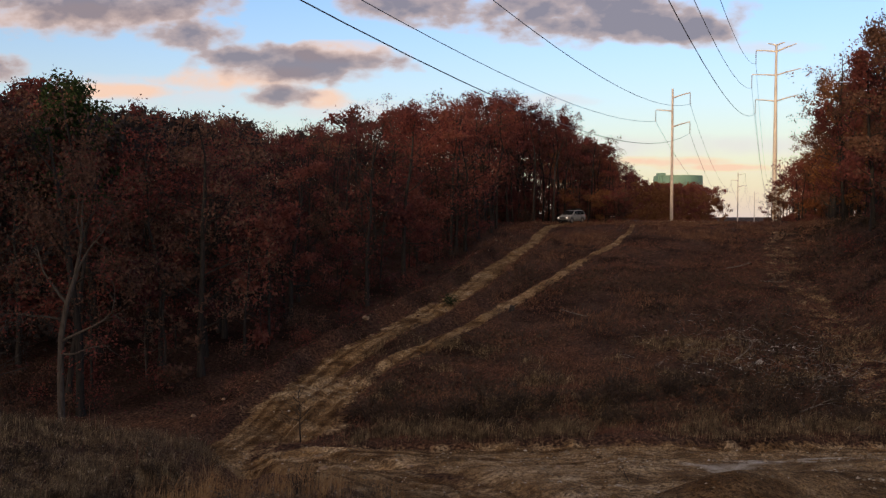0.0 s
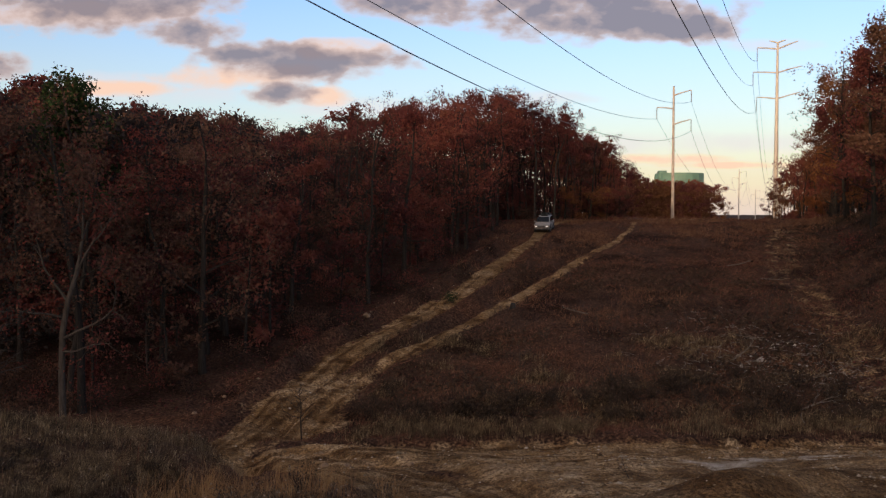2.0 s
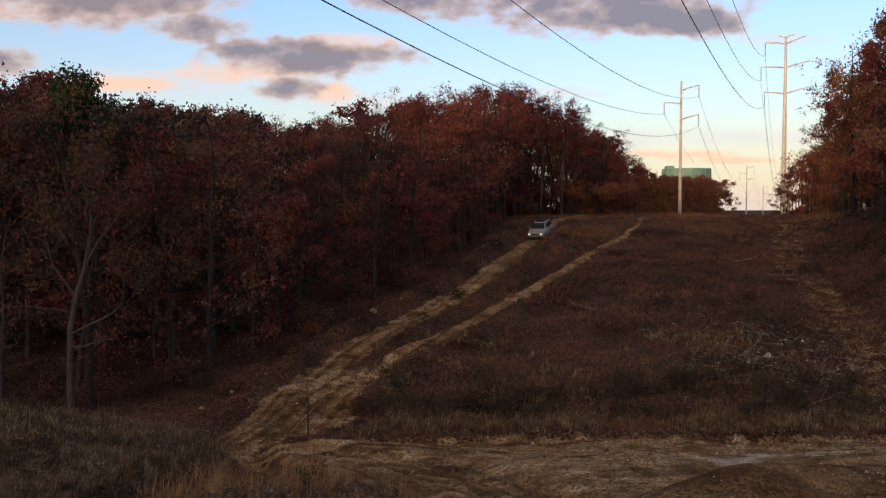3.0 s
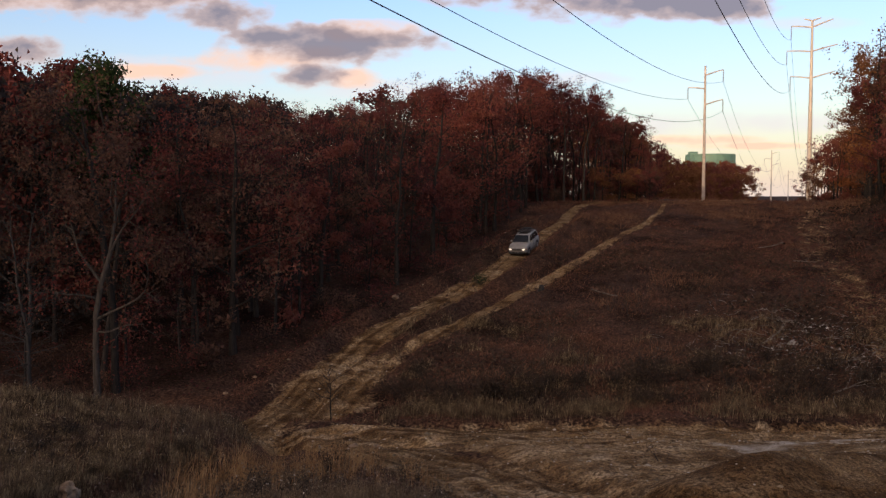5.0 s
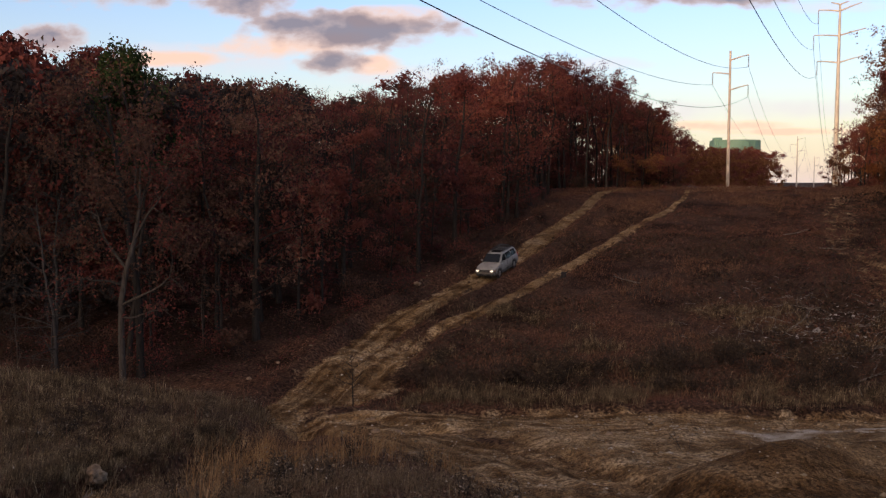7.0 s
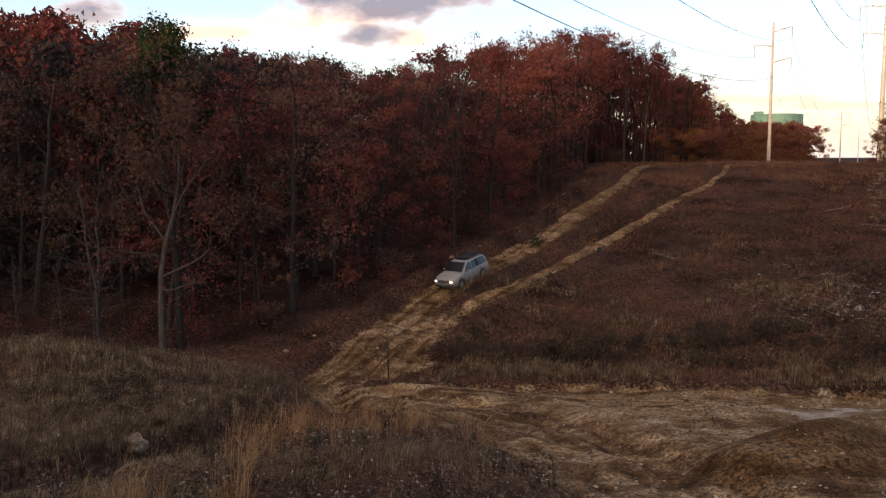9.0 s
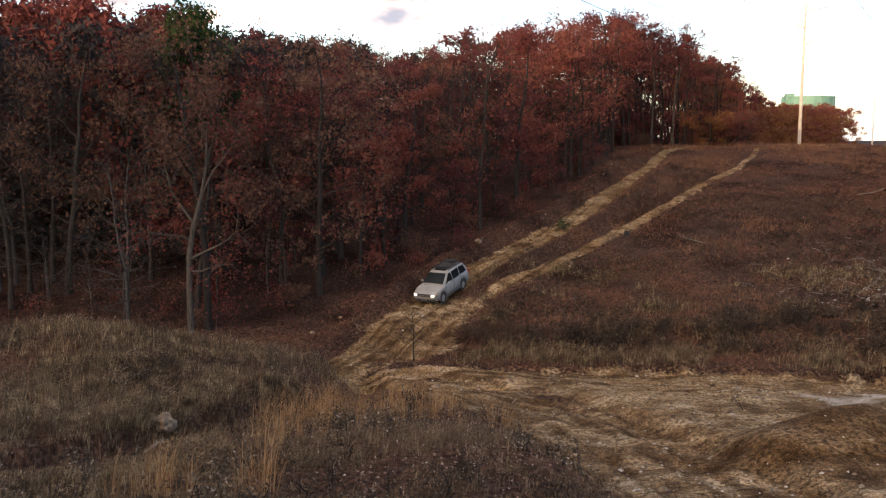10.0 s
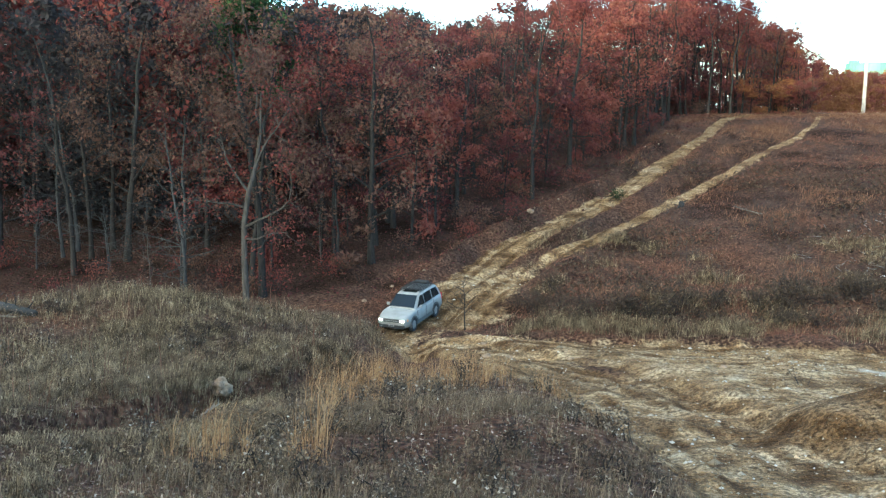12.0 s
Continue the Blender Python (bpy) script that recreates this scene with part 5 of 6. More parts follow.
def build_wheel(root, x, y):
    hub = new("wheel")
    hub.parent = root
    hub.matrix_basis = Matrix.Translation((x, y, WHEEL_R))
    side = 1 if x > 0 else -1
    bm = bmesh.new()
    n, prof = 28, [(-0.10, 0.22), (-0.105, 0.30), (-0.075, WHEEL_R), (0.075, WHEEL_R), (0.105, 0.30), (0.10, 0.22)]
    rings = [[bm.verts.new((px, r * math.cos(k * math.tau / n), r * math.sin(k * math.tau / n))) for k in range(n)] for px, r in prof]
    for a, b in zip(rings, rings[1:] + rings[:1]):
        for k in range(n):
            bm.faces.new((a[k], a[(k + 1) % n], b[(k + 1) % n], b[k]))
    bmesh.ops.recalc_face_normals(bm, faces=bm.faces[:])
    part("tyre", bm, RUBBER, hub)
    bm = bmesh.new()
    bmesh.ops.create_cone(bm, cap_ends=True, segments=24, radius1=0.222, radius2=0.222, depth=0.12, matrix=Matrix.Rotation(math.pi / 2, 4, "Y"))
    part("rim", bm, ALLOY, hub, "alloy rim barrel")
    for k in range(5):
        m = Matrix.Rotation(k * math.tau / 5, 4, "X") @ Matrix.Translation((side * 0.07, 0, 0.115)) @ Matrix.Diagonal((0.03, 0.075, 0.21, 1))
        bm = bmesh.new()
        bmesh.ops.create_cube(bm, size=1, matrix=m)
        bmesh.ops.bevel(bm, geom=bm.edges[:], offset=0.008, segments=1, affect="EDGES")
        part("spoke", bm, ALLOY, hub)
    bm = bmesh.new()
    bmesh.ops.create_cone(bm, cap_ends=True, segments=16, radius1=0.05, radius2=0.04, depth=0.05, matrix=Matrix.Translation((side * 0.075, 0, 0)) @ Matrix.Rotation(math.pi / 2, 4, "Y"))
    part("hub_cap", bm, ALLOY, hub)
    return hub


def build_car():
    root = new("car")
    # lower body: sections from the tail to the nose, its lower edge arched over the wheels
    keys = ((-2.24, 0.66, 0.84, 0.44), (-2.21, 0.76, 0.95, 0.38), (-2.1, 0.82, 1.0, 0.34), (-1.9, 0.845, 1.01, 0.30), (-1.0, 0.865, 0.99, 0.26), (0.0, 0.868, 0.97, 0.26), (0.75, 0.865, 0.975, 0.27), (1.0, 0.862, 0.955, 0.28),
            (1.35, 0.855, 0.925, 0.28), (1.7, 0.84, 0.885, 0.29), (1.95, 0.80, 0.835, 0.30), (2.08, 0.755, 0.79, 0.32), (2.16, 0.70, 0.735, 0.35), (2.22, 0.60, 0.66, 0.40))
    ky = [k[0] for k in keys]
    st = []
    for y in sorted(set(ky + [round(-2.2 + 0.06 * i, 3) for i in range(73)])):
        w, top, bot = (float(np.interp(y, ky, [k[j] for k in keys])) for j in (1, 2, 3))
        for axle in AXLES:
            if abs(y - axle) < 0.40:
                bot = max(bot, WHEEL_R + math.sqrt(0.16 - (y - axle) ** 2))
        tall = top - bot
        crown = top + 0.045 * float(smooth(0.6, 1.2, y))
        st.append((y, [(0.0, bot), (w * 0.86, bot), (w * 0.985, bot + 0.1 * tall), (w, bot + 0.40 * tall), (w * 0.985, bot + 0.76 * tall), (w * 0.95, bot + 0.93 * tall), (w * 0.86, top + 0.004), (w * 0.5, 0.4 * top + 0.6 * crown), (0.0, crown)]))
    part("body", lofted(st), SILVER, root)
    part("underbody", boxed(-0.64, 0.64, -2.0, 2.0, 0.24, 0.80, bev=0.05), BLACK, root, "black underbody between the wheels")
    # cabin with sloping screens
    cab = []
    for y, wb, wt, zb, zt in ((-2.12, 0.74, 0.72, 0.96, 1.06), (-2.02, 0.77, 0.66, 0.95, 1.30), (-1.82, 0.79, 0.62, 0.94, 1.50), (-1.2, 0.80, 0.625, 0.93, 1.545), (-0.4, 0.80, 0.63, 0.93, 1.55),
                              (0.10, 0.80, 0.61, 0.92, 1.52), (0.32, 0.80, 0.615, 0.92, 1.43), (0.70, 0.79, 0.68, 0.92, 1.16), (0.98, 0.77, 0.74, 0.92, 0.965)):
        cab.append((y, [(0.0, zb), (wb, zb), (wb * 0.5 + wt * 0.5, zb * 0.5 + zt * 0.5), (wt, zt - 0.03), (wt - 0.08, zt), (0.0, zt + 0.02)]))
    part("cabin", lofted(cab), SILVER, root)
    part("windscreen", pane([(-0.70, 0.90, 1.025), (0.70, 0.90, 1.025), (0.57, 0.27, 1.475), (-0.57, 0.27, 1.475)], 0.02, (0, 0.55, 0.8)), GLASS, root)
    part("rear_window", pane([(-0.64, -2.10, 1.08), (0.64, -2.10, 1.08), (0.55, -1.86, 1.47), (-0.55, -1.86, 1.47)], 0.02, (0, -0.85, 0.4)), GLASS, root)
    for s in (-1, 1):
        def side(pts):
            return [(s * (0.805 - (z - 0.93) * 0.285 + 0.004), y, z) for y, z in pts]
        for name, pts in (("side_window", [(0.66, 1.02), (-0.12, 1.01), (-0.12, 1.455), (0.16, 1.45)]), ("side_window", [(-0.20, 1.01), (-1.0, 1.01), (-1.0, 1.465), (-0.20, 1.46)]),
                          ("side_window", [(-1.09, 1.01), (-1.86, 1.03), (-1.70, 1.44), (-1.09, 1.465)])):
            part(name, pane(side(pts), 0.014, (s, 0, 0.28)), GLASS, root)
        # cladding along the sill, wheel arches, mirrors, handles
        part("sill_cladding", boxed(min(s * 0.80, s * 0.885), max(s * 0.80, s * 0.885), -0.92, 0.92, 0.25, 0.43), CLADDING, root, "grey lower body cladding")
        for y in AXLES:
            bm = bmesh.new()
            n, r0, r1 = 14, 0.375, 0.42
            rings = []
            for k in range(n + 1):
                a = math.pi * (k / n) * 1.08 - 0.12
                c, d = math.cos(a), math.sin(a)
                rings.append([bm.verts.new((s * px, y + r * c, WHEEL_R + r * d)) for px, r in ((0.78, r0), (0.885, r0), (0.885, r1), (0.78, r1))])
            for a, b in zip(rings, rings[1:]):
                for i in range(4):
                    bm.faces.new((a[i], a[(i + 1) % 4], b[(i + 1) % 4], b[i]))
            bm.faces.new(rings[0]), bm.faces.new(rings[-1][::-1])
            bmesh.ops.recalc_face_normals(bm, faces=bm.faces[:])
            part("wheel_arch", bm, CLADDING, root, "grey plastic wheel arch")
        mirror = part("door_mirror", boxed(min(s * 0.85, s * 1.02), max(s * 0.85, s * 1.02), 0.52, 0.62, 0.98, 1.12, bev=0.03), SILVER, root)
        part("mirror_glass", boxed(min(s * 0.87, s * 1.0), max(s * 0.87, s * 1.0), 0.512, 0.519, 1.0, 1.10, bev=0), REFLECT, mirror)
        for y in (-0.02, -0.92):
            part("door_handle", boxed(min(s * 0.858, s * 0.89), max(s * 0.858, s * 0.89), y, y + 0.17, 0.85, 0.885, bev=0.008), SILVER, root)
        for y0, y1 in ((0.80, 0.812), (-0.166, -0.154), (-1.05, -1.038)):
            part("door_seam", boxed(min(s * 0.85, s * 0.871), max(s * 0.85, s * 0.871), y0, y1, 0.44, 0.95, bev=0), BLACK, root)
        lamp = part("headlight", boxed(min(s * 0.47, s * 0.70), max(s * 0.47, s * 0.70), 2.12, 2.275, 0.625, 0.73, bev=0.03, turn=Matrix.Rotation(-s * 0.22, 4, "Z")), LIT_LAMP, root, "glowing headlight")
        part("lamp_frame", boxed(min(s * 0.42, s * 0.76), max(s * 0.42, s * 0.76), 2.06, 2.235, 0.60, 0.755, bev=0.03, turn=Matrix.Rotation(-s * 0.22, 4, "Z")), REFLECT, lamp)
        part("indicator", boxed(min(s * 0.74, s * 0.825), max(s * 0.74, s * 0.825), 1.86, 1.99, 0.62, 0.73, bev=0.02, turn=Matrix.Rotation(-s * 0.5, 4, "Z")), plain((0.5, 0.2, 0.03), 0.3, 0, 0.1, 5, "amber_plastic"), root)
        part("fog_lamp", boxed(min(s * 0.47, s * 0.62), max(s * 0.47, s * 0.62), 2.17, 2.245, 0.33, 0.42, bev=0.03), REFLECT, root)
        part("tail_light", boxed(min(s * 0.70, s * 0.81), max(s * 0.70, s * 0.81), -2.215, -2.1, 0.72, 1.02, bev=0.02), RED_LAMP, root)
        part("roof_rail", boxed(min(s * 0.55, s * 0.59), max(s * 0.55, s * 0.59), -1.7, 0.0, 1.57, 1.61, bev=0.012), BLACK, root)
        part("rack_side", boxed(min(s * 0.50, s * 0.53), max(s * 0.50, s * 0.53), -1.55, -0.15, 1.675, 1.70, bev=0.01), BLACK, root)
    part("front_bumper", boxed(-0.74, 0.74, 2.06, 2.25, 0.50, 0.585, bev=0.03), SILVER, root)
    part("lower_intake", boxed(-0.70, 0.70, 2.06, 2.245, 0.30, 0.495, bev=0.03), BLACK, root)
    grille = part("grille", boxed(-0.44, 0.44, 2.05, 2.25, 0.595, 0.75, bev=0.02), BLACK, root, "black radiator grille")
    part("grille_bar", boxed(-0.40, 0.40, 2.248, 2.258, 0.665, 0.683, bev=0.004), REFLECT, grille)
    plate = plain((0.22, 0.22, 0.22), 0.5, 0, 0.05, 5, "plate_white")
    number = part("number_plate", boxed(-0.155, 0.155, 2.25, 2.262, 0.40, 0.49, bev=0.004), plate, root)
    part("plate_bar", boxed(-0.11, 0.11, 2.262, 2.265, 0.425, 0.465, bev=0), BLACK, number)
    part("rear_bumper", boxed(-0.78, 0.78, -2.27, -2.08, 0.36, 0.60, bev=0.05), CLADDING, root)
    part("bonnet_seam", boxed(-0.60, 0.60, 0.985, 1.0, 0.945, 0.985, bev=0), BLACK, root)
    for s in (-1, 1):
        part("wiper", boxed(s * 0.28 - 0.26, s * 0.28 + 0.26, 0.905, 0.925, 1.045, 1.06, bev=0), BLACK, root)
    for y in (-1.55, -1.35, -1.15, -0.95, -0.75, -0.55, -0.35, -0.18):
        part("rack_bar", boxed(-0.57, 0.57, y - 0.02, y + 0.02, 1.61, 1.645, bev=0.008), BLACK, root)
    part("sunroof", boxed(-0.40, 0.40, -0.62, 0.0, 1.545, 1.575, bev=0.01), GLASS, root, "dark glass sunroof")
    for x in (-0.36, -0.18, 0.0, 0.18, 0.36):
        part("basket_rod", boxed(x - 0.018, x + 0.018, -1.62, -0.02, 1.646, 1.666, bev=0.004), BLACK, root)
    part("rack_end", boxed(-0.53, 0.53, -0.15, -0.12, 1.665, 1.70, bev=0.01), BLACK, root)
    part("roof_bag", boxed(-0.40, 0.40, -1.62, -1.2, 1.667, 1.76, bev=0.04), RUBBER, root, "flat dark bag in the roof basket")
    wheels = [build_wheel(root, s * 0.742, y) for y in AXLES for s in (-1, 1)]
    # the nose is short and the whole car narrow for its height
    for ob in root.children_recursive:
        if ob.data and not ob.parent.name.startswith("wheel"):
            for v in ob.data.vertices:
                v.co.x *= 0.95
                v.co.y = v.co.y if v.co.y < 1.3 else 1.3 + (v.co.y - 1.3) * 0.8
    tagged(root, "silver estate car with lit headlights and black roof rack", "car")
    return root, wheels


CAR, WHEELS = build_car()

# ---- single things on the ground ----
STONE = plain((0.225, 0.155, 0.095), 0.9, 0.0, 0.55, 4.0, "sandy_stone", 0.6)
BRUSH = plain((0.27, 0.255, 0.235), 0.9, 0.0, 0.4, 5.0, "bleached_brushwood", 0.3)
DEAD_WOOD = plain((0.16, 0.135, 0.11), 0.9, 0.0, 0.4, 5.0, "bleached_dead_wood", 0.4)
CHARRED = plain((0.02, 0.017, 0.015), 0.9, 0.0, 0.3, 5.0, "charred_wood", 0.4)
PEBBLE = leafy("pale_pebbles", [(0.0, (0.12, 0.09, 0.055)), (0.7, (0.28, 0.22, 0.145)), (1.0, (0.52, 0.46, 0.38))], 0.0, 0.0)


CHIP = leafy("white_chips", [(0.0, (0.30, 0.28, 0.25)), (1.0, (0.72, 0.70, 0.66))], 0.0, 0.0)
CLOD = leafy("dark_clods", [(0.0, (0.06, 0.038, 0.02)), (1.0, (0.19, 0.125, 0.065))], 0.0, 0.0)


def rock_bmesh(seed, size, flat=0.7, cuts=3):
    bm = bmesh.new()
    bmesh.ops.create_icosphere(bm, subdivisions=cuts, radius=1)
    for v in bm.verts:
        n = noise.noise(v.co * 1.3 + Vector((seed * 7.1, 0, 0))) * 0.45 + noise.noise(v.co * 3.4 + Vector((0, seed * 3.3, 0))) * 0.18
        v.co *= 1 + n
        v.co.z *= flat
        v.co *= size
    for f in bm.faces:
        f.smooth = size < 0.2
    return bm


def rock(seed, x, y, size, label, flat=0.7, sink=0.25):
    ob = part("rock", rock_bmesh(seed, size, flat), STONE)
    ob.matrix_basis = Matrix.Translation((x, y, float(height(x, y)) + size * flat * (1 - 2 * sink) * 0.5)) @ Matrix.Rotation(seed, 4, "Z")
    return tagged(ob, label, "rock", "rocks lying about")


def pebbles(name, rng, x, y, size, label, mat=None):
    """Small stones as squashed eight-sided lumps, one stuff object."""
    n = len(x)
    s = size * rng.gamma(1.6, 0.55, n)
    c = np.stack([x, y, height(x, y) + s * 0.15], 1)
    v = np.array([(1, 0, 0), (0, 1, 0), (-1, 0, 0), (0, -1, 0), (0, 0, 0.7), (0, 0, -0.7)], float)
    v = c[:, None] + s[:, None, None] * v[None] * rng.uniform(0.6, 1.3, (n, 6, 1))
    t = np.array([(0, 1, 4), (1, 2, 4), (2, 3, 4), (3, 0, 4), (1, 0, 5), (2, 1, 5), (3, 2, 5), (0, 3, 5)])
    ob = part(name, mesh_of(name, v.reshape(-1, 3), (np.arange(n)[:, None, None] * 6 + t[None]).reshape(-1, 3)), mat or PEBBLE)
    return tagged(ob, label, "stones", kind="stuff")


def fallen_branch(seed, x, y, length, turn, label, mat=None):
    w = Wood(seed)
    p = limb(w, (0, 0, 0.06), (1, 0, 0.04), length, 0.05, 6, 6, 0.0, 0.10)
    for j in (2, 3, 4, 5):
        q = limb(w, p[j], (0.8, w.rng.normal() * 0.8, 0.35), length * 0.3, 0.02, 3, 4, 0.02, 0.2)
        limb(w, q[2], q[2] - q[1] + w.rng.normal(size=3) * 0.1, length * 0.14, 0.01, 2, 3)
    ob = part("fallen_branch", w.wood_mesh("fallen_branch"), mat or DEAD_WOOD)
    dz = float(height(x + math.cos(turn) * length, y + math.sin(turn) * length)) - float(height(x, y))
    ob.matrix_basis = Matrix.Translation((x, y, float(height(x, y)))) @ Matrix.Rotation(turn, 4, "Z") @ Matrix.Rotation(-math.atan2(dz, length), 4, "Y")
    return tagged(ob, label, "branch", "dead branches lying about")


def build_singles():
    rng = np.random.default_rng(77)
    rock(1.0, *BOULDER, 0.28, "pale sandy boulder half sunk in weeds beside the path", 0.8)
    rock(2.3, -15.2, 41.0, 0.28, "pale rock at the wood's foot beside the trail")
    for i, (x, y, s) in enumerate(STONES):
        rock(3.0 + i, x, y, s, "pale loose stone lying on the dirt")
    # stones on the bare ground
    x, y = scatter(rng, 42000, (-12, 24, 11, 50), lambda a, b: smooth(0.4, 0.8, dirt_mask(a, b)) * (0.2 + 0.5 * smooth(0, 0.6, vnoise(a, b, 2.2, 4))))
    pebbles("gravel", rng, x, y, 0.026, "pale pebbles strewn over the sandy dirt")
    x, y = scatter(rng, 14000, (-12, 24, 9, 52), lambda a, b: smooth(0.3, 0.7, dirt_mask(a, b)) * smooth(-0.1, 0.5, vnoise(a, b, 1.7, 24)) * 0.7)
    pebbles("clods", rng, x, y, 0.035, "dark crumbled clods of earth on the dirt", CLOD)
    x, y = scatter(rng, 1900, (-12, 12, 44, 96), lambda a, b: np.exp(-((off_line(a, b, LEFT_TRAIL)[0] - 2.0) / 0.7) ** 2) + 0.15 * smooth(0.5, 0.9, dirt_mask(a, b)))
    pebbles("gravel", rng, x, y, 0.05, "pale stones along the rutted trail's bank")
    x, y = scatter(rng, 1500, (13, 30, 44, 66), lambda a, b: bump(a, b, 20.5, 52, 4.5, 6.5, -10) * smooth(0, 0.5, vnoise(a, b, 1.8, 14)))
    pebbles("rubble", rng, x, y, 0.09, "whitish rubble and wood chips on the dark hillside", CHIP)
    # dark flakes added to give the right hillside its shade
    x, y = scatter(rng, 24000, (12, 46, 43, 96), lambda a, b: np.maximum(bump(a, b, 21.5, 54, 6.5, 12, -12), 0.8 * smooth(22, 30, a - 0.28 * (b - 60))) * smooth(-0.5, 0.4, vnoise(a, b, 2.4, 91)) * (1 - dirt_mask(a, b)))
    flakes("dark_weeds", SCRUB_AND_SHADE, rng, x, y, 0.24, rng.uniform(0.05, 0.45, len(x)), "dark flakes that stand for the shade on the right hillside", "weeds", 0.3)
    # brushwood left on the dark patch of the hillside
    w = Wood(321)
    for i in range(520):
        x, y = 19.5 + w.rng.normal() * 3.4, 51.0 + w.rng.normal() * 4.6
        if float(dirt_mask(x, y)) < 0.6:
            a = w.rng.uniform(0, math.tau)
            limb(w, (x, y, float(height(x, y)) + w.rng.uniform(0.03, 0.3)), (math.cos(a), math.sin(a) * 0.6, w.rng.normal() * 0.12), w.rng.uniform(0.25, 1.2), 0.012, 3, 3, 0.05, 0.3)
    tagged(part("brushwood", w.wood_mesh("brushwood"), BRUSH), "pale cut brushwood scattered over the dark hillside", "brushwood", kind="stuff")
    for i, (x, y, l, a) in enumerate(BRANCHES):
        fallen_branch(90 + i, x, y, l, a, "bleached dead branch lying on the ground")
    # charred stump beside the narrow trail
    w = Wood(5)
    w.tube([(0, 0, -0.15), (0.02, 0, 0.2), (0.05, 0.02, 0.42), (0.05, 0.02, 0.44)], [0.26, 0.2, 0.17, 0.02], 9)
    limb(w, (0.05, 0, 0.3), (1, 0.2, 0.6), 0.5, 0.06, 3, 5)
    stump = part("stump", w.wood_mesh("stump"), CHARRED)
    stump.matrix_basis = Matrix.Translation((4.9, 62.9, float(height(4.9, 62.9))))
    tagged(stump, "small charred stump beside the narrow trail", "stump")
    w = Wood(8)
    w.tube([(-1.6, 0, 0.1), (-0.8, 0.05, 0.16), (0.1, 0, 0.15), (0.9, -0.06, 0.12), (1.5, -0.1, 0.1), (1.52, -0.1, 0.1)], [0.15, 0.17, 0.16, 0.14, 0.11, 0.02], 9)
    for k in range(5):
        limb(w, (-1.2 + 0.55 * k, 0, 0.2), (0.5, 0.2 * w.rng.normal(), 0.5), 0.6, 0.035, 3, 4, 0.0, 0.2)
    log = part("fallen_log", w.wood_mesh("fallen_log"), CHARRED)
    log.matrix_basis = Matrix.Translation((-20.4, 26.6, float(height(-20.4, 26.6)) + 0.06)) @ Matrix.Rotation(-0.25, 4, "Z")
    tagged(log, "dark rotting log with broken stubs beside the dry grass", "log")
    seedling = shrub_kind("bare_shrub", 83, 0.9, 3, 0.35, BARK, "small leafless seedling growing on the bare dirt")
    place(seedling, 5.7, 26.5, 1.0, 0.4)
    # green-brown bush on the trail's edge
    bush = shrub_kind("leafy_shrub", 79, 0.9, 10, 0.6, BARK, "small dark green bush on the edge of the trail", NEEDLES, 420)
    place(bush, 0.5, 64.8, 1.0, 0.3)
    # little bare tree by the bottom of the trail
    m = tree_meshes(64, 2.7, 0.045, 0.4, 0.85, 0, 0.1, 9, 3, 0.03)
    tree = tree_kind("sapling", m, BARK, None, "little leafless tree standing beside the sandy trail")
    place(tree, -6.5, 40.0, 1.0, 1.0)


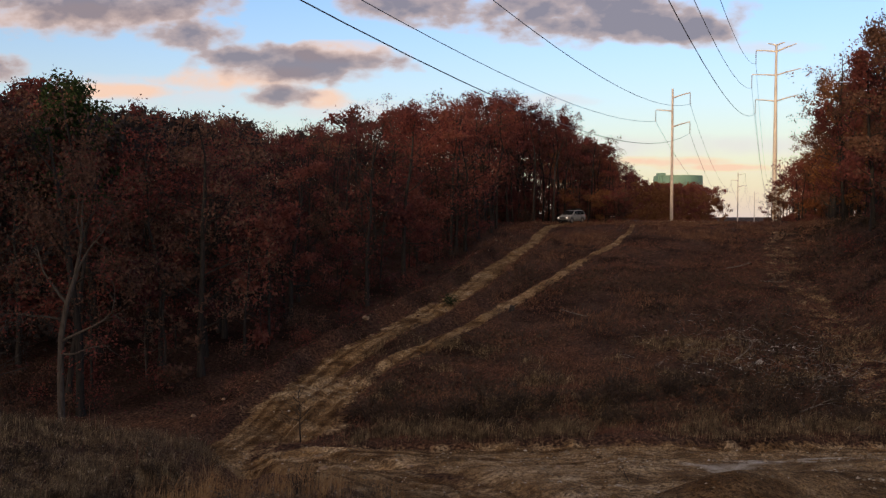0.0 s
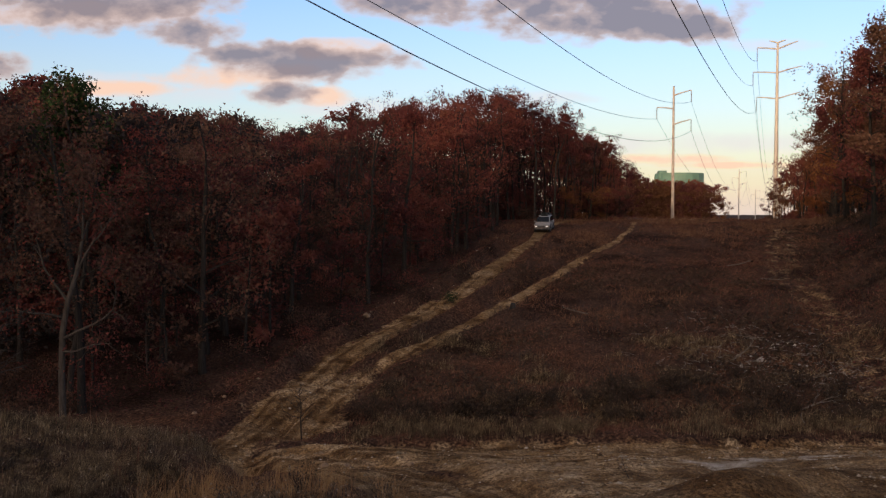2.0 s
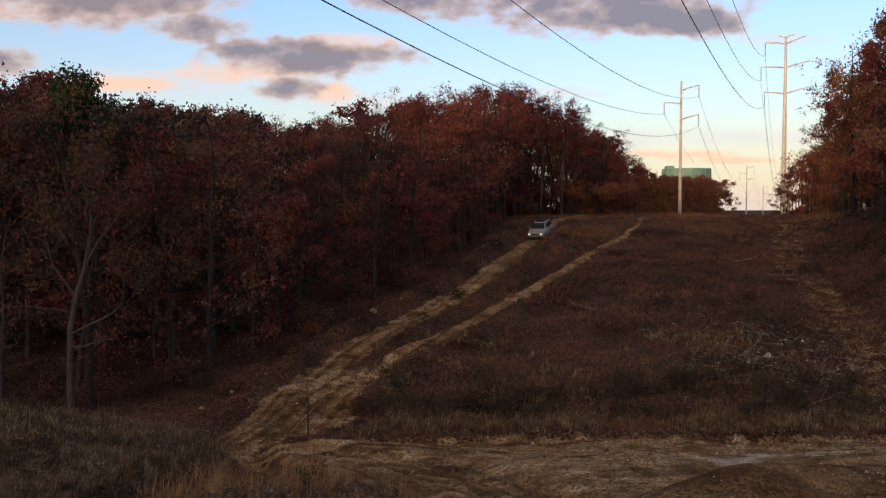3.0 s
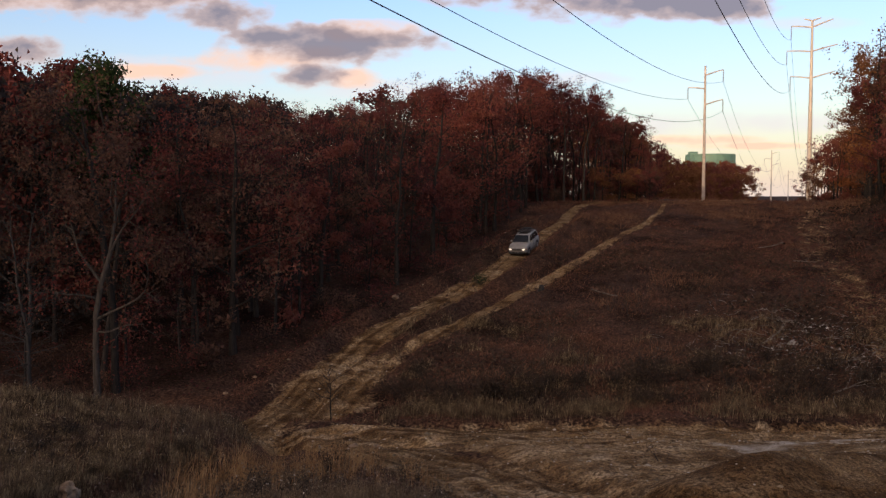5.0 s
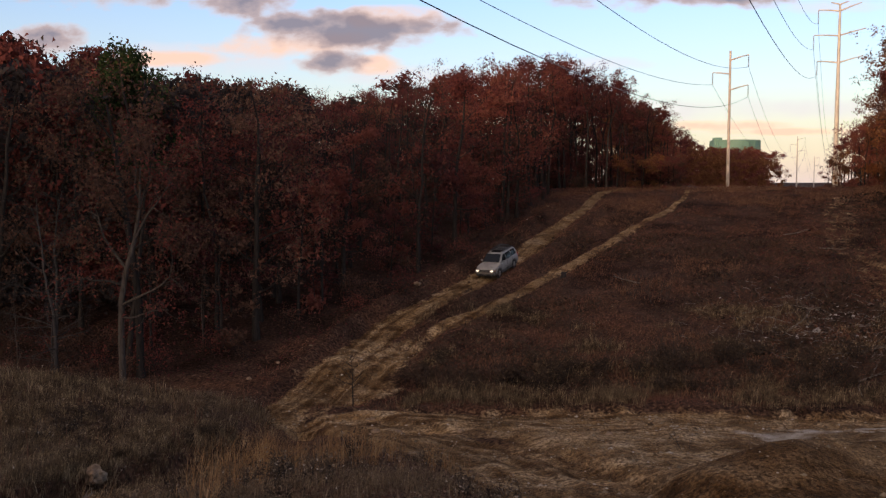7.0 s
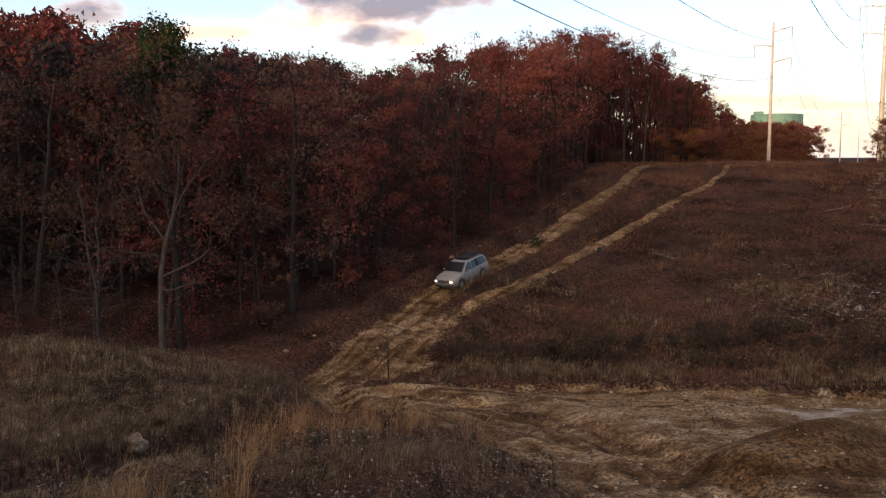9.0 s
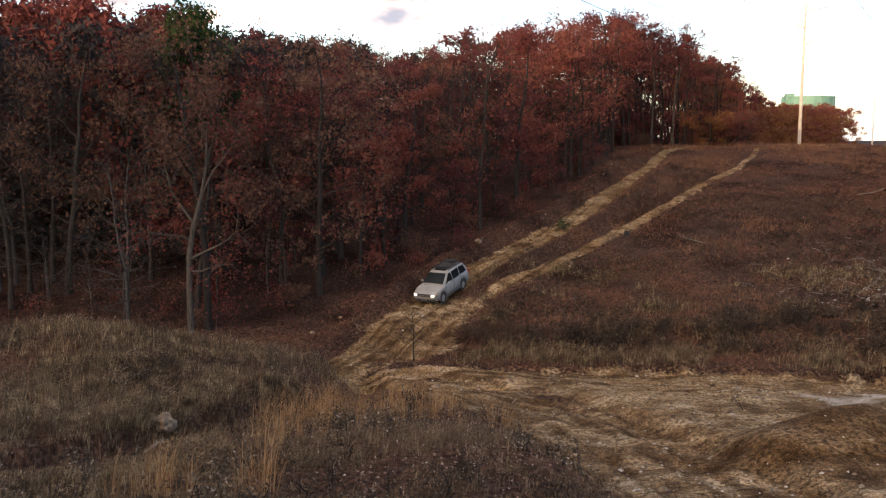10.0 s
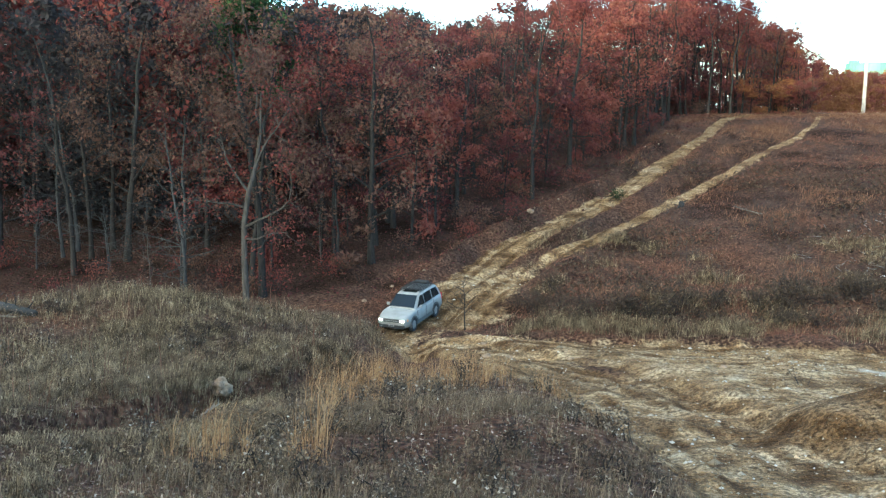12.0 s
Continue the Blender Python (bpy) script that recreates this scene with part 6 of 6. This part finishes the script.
def build_hero_oak():
    """The pale twin-trunked oak at the edge of the wood with long crooked limbs."""
    root = new("oak_tree")
    w = Wood(101)
    z = [(-0.1, 0, -0.4), (0, 0, 0.5), (-0.05, 0.05, 2.5), (0.05, 0.0, 4.5), (0.3, 0.1, 6.0), (0.75, 0.1, 7.4), (1.0, 0.2, 9.0), (1.1, 0.2, 11.0)]
    w.tube(z, [0.25, 0.17, 0.15, 0.14, 0.12, 0.10, 0.07, 0.03], 10)
    for start, way, length, r in (((0.05, 0, 4.2), (1, 0.1, 0.25), 4.6, 0.075), ((0.05, 0, 3.6), (1, -0.2, 0.12), 3.4, 0.06), ((0.3, 0.1, 6.0), (-0.8, 0.2, 0.8), 3.4, 0.08), ((0.8, 0.1, 7.5), (0.9, -0.2, 0.9), 3.2, 0.07),
                                  ((0.1, 0, 5.2), (-1, -0.3, 0.35), 3.2, 0.06), ((1.0, 0.2, 9.0), (0.4, 0.4, 1), 3.0, 0.05), ((1.0, 0.2, 9.4), (-0.6, 0.2, 1), 2.6, 0.05)):
        p = limb(w, start, way, length, r, 7, 6, 0.0, 0.2)
        for j in (3, 4, 5, 6, 7):
            q = limb(w, p[j], p[j] - p[j - 1] + w.rng.normal(size=3) * 0.35, length * w.rng.uniform(0.22, 0.4), r * 0.35, 3, 4, 0, 0.2)
            for _ in range(2):
                limb(w, q[2], q[2] - q[1] + w.rng.normal(size=3) * 0.25, length * 0.16, 0.01, 2, 3, 0, 0.2)
    part("trunk", w.wood_mesh("trunk"), BARK_PALE, root)
    lw = Wood(102)
    tips = np.concatenate([v[-6:] for v in w.v[8:]])
    lw.leaves(tips[lw.rng.integers(0, len(tips), 1000)] + lw.rng.normal(size=(1000, 3)) * 0.5, 0.16)
    part("crown", lw.leaf_mesh("crown"), LEAF_RED, root)
    tagged(root, "pale-barked oak with long crooked limbs, mostly bare", "tree", "autumn trees of the wood")
    root.matrix_basis = Matrix.Translation((-18.4, 42.3, float(height(-18.4, 42.3))))
    dark = new("oak_tree")
    w = Wood(103)
    w.tube([(0, 0, -0.4), (0, 0, 0.6), (0.0, 0, 4), (-0.5, 0, 8), (-1.1, 0, 12), (-1.4, 0, 14)], [0.30, 0.2, 0.18, 0.15, 0.1, 0.03], 10)
    for k in range(8):
        a = k * 2.4
        p = limb(w, (-0.3 - 0.12 * k, 0, 6.5 + k * 0.8), (math.cos(a), math.sin(a), 0.7), 3.2, 0.07, 5, 5, 0, 0.15)
        for j in (2, 3, 4, 5):
            limb(w, p[j], p[j] - p[j - 1] + w.rng.normal(size=3) * 0.4, 1.1, 0.025, 3, 4, 0, 0.2)
    part("trunk", w.wood_mesh("trunk"), BARK_DARK, dark)
    lw = Wood(104)
    tips = np.concatenate([v[-10:] for v in w.v[1:]])
    lw.leaves(tips[lw.rng.integers(0, len(tips), 4500)] + lw.rng.normal(size=(4500, 3)) * 0.4, 0.18)
    part("crown", lw.leaf_mesh("crown"), LEAF_BROWN, dark)
    tagged(dark, "dark-trunked oak with rusty leaves behind the pale one", "tree", "autumn trees of the wood")
    dark.matrix_basis = Matrix.Translation((-18.1, 43.8, float(height(-18.1, 43.8))))


BOULDER = (-9.35, 19.7)
STONES = [(-4.35, 31.7, 0.17), (-3.4, 31.0, 0.12), (-1.2, 31.8, 0.11), (3.8, 29.0, 0.12), (-5.2, 36.8, 0.13), (-1.9, 57.6, 0.2), (-5.2, 59.2, 0.24), (7.0, 24.0, 0.1), (-12.4, 43.6, 0.13), (-11.6, 46.4, 0.11)]
BRANCHES = [(-9.2, 17.2, 1.0, 0.2), (-21.0, 26.0, 2.6, 0.1), (17.6, 43.2, 3.0, 0.8), (24.0, 75.0, 2.4, 0.05), (25.5, 71.0, 2.0, 0.1), (17.0, 52.0, 2.4, 0.5), (21.0, 55.0, 2.8, 2.6), (22.5, 50.0, 2.6, 0.9), (19.0, 47.5, 2.2, 0.2), (10.0, 61.0, 2.0, 2.9)]
build_singles()
build_hero_oak()

# ---- what moves ----
CAR_FRONT = [(0.0, 104.0), (0.5, 102.4), (1.0, 100.1), (1.5, 95.5), (2.0, 90.6), (2.5, 87.5), (3.0, 84.9), (3.5, 82.0), (4.0, 79.1), (4.5, 76.1), (5.0, 73.1), (5.5, 70.3), (6.0, 67.6), (6.5, 65.2), (7.0, 62.8), (7.5, 60.6), (8.0, 58.4), (8.5, 56.3), (9.0, 54.3), (9.5, 52.1), (10.0, 49.4), (10.5, 46.5), (11.0, 44.3), (11.5, 42.2), (12.0, 39.55)]


def trail_point(y):
    """The middle of the left trail at that distance ahead, eased over its bends."""
    ys = np.array([b for a, b in LEFT_TRAIL])
    xs = np.array([a for a, b in LEFT_TRAIL])
    x = float(np.mean([np.interp(y + e, ys, xs) for e in (-1.6, -0.8, 0, 0.8, 1.6)]))
    x += float(np.interp(y, (39, 42.5, 46, 50, 54, 63, 73, 100, 105), (-0.2, -0.19, 0.15, 0.1, 0.3, 0.28, 0.25, 0.2, -0.4)))
    z = float(np.mean([height(x + e, y + g) for e in (-0.7, 0.7) for g in (-0.3, 0, 0.3)]))
    return Vector((x, y, z))


def motions():
    rows, spins, spun, last = [], [], 0.0, None
    times, fronts = [a for a, b in CAR_FRONT], [b for a, b in CAR_FRONT]
    for i in range(121):
        t = i / 10
        y = float(np.mean([np.interp(min(12, max(0, t + e)), times, fronts) for e in (-0.3, -0.15, 0, 0.15, 0.3)])) if 0.3 < t < 11.7 else float(np.interp(t, times, fronts))
        front, back = trail_point(y + 0.9), trail_point(y + 0.9 + 2.48)
        ahead = (front - back).normalized()
        right = ahead.cross(Vector((0, 0, 1))).normalized()
        up = right.cross(ahead)
        m = Matrix((right, ahead, up)).transposed().to_4x4()
        spot = front - ahead * AXLES[0]
        if last is not None:
            spun -= (spot - last).length / WHEEL_R
        last = spot.copy()
        if i % 5 == 0:
            rows.append((t, Matrix.Translation(spot) @ m))
        spins.append((t, spun))
    walk(CAR, rows)
    for w in WHEELS:
        at = w.matrix_basis.translation.copy()
        walk(w, [(t, Matrix.Translation(at) @ Matrix.Rotation(a, 4, "X")) for t, a in spins])


motions()
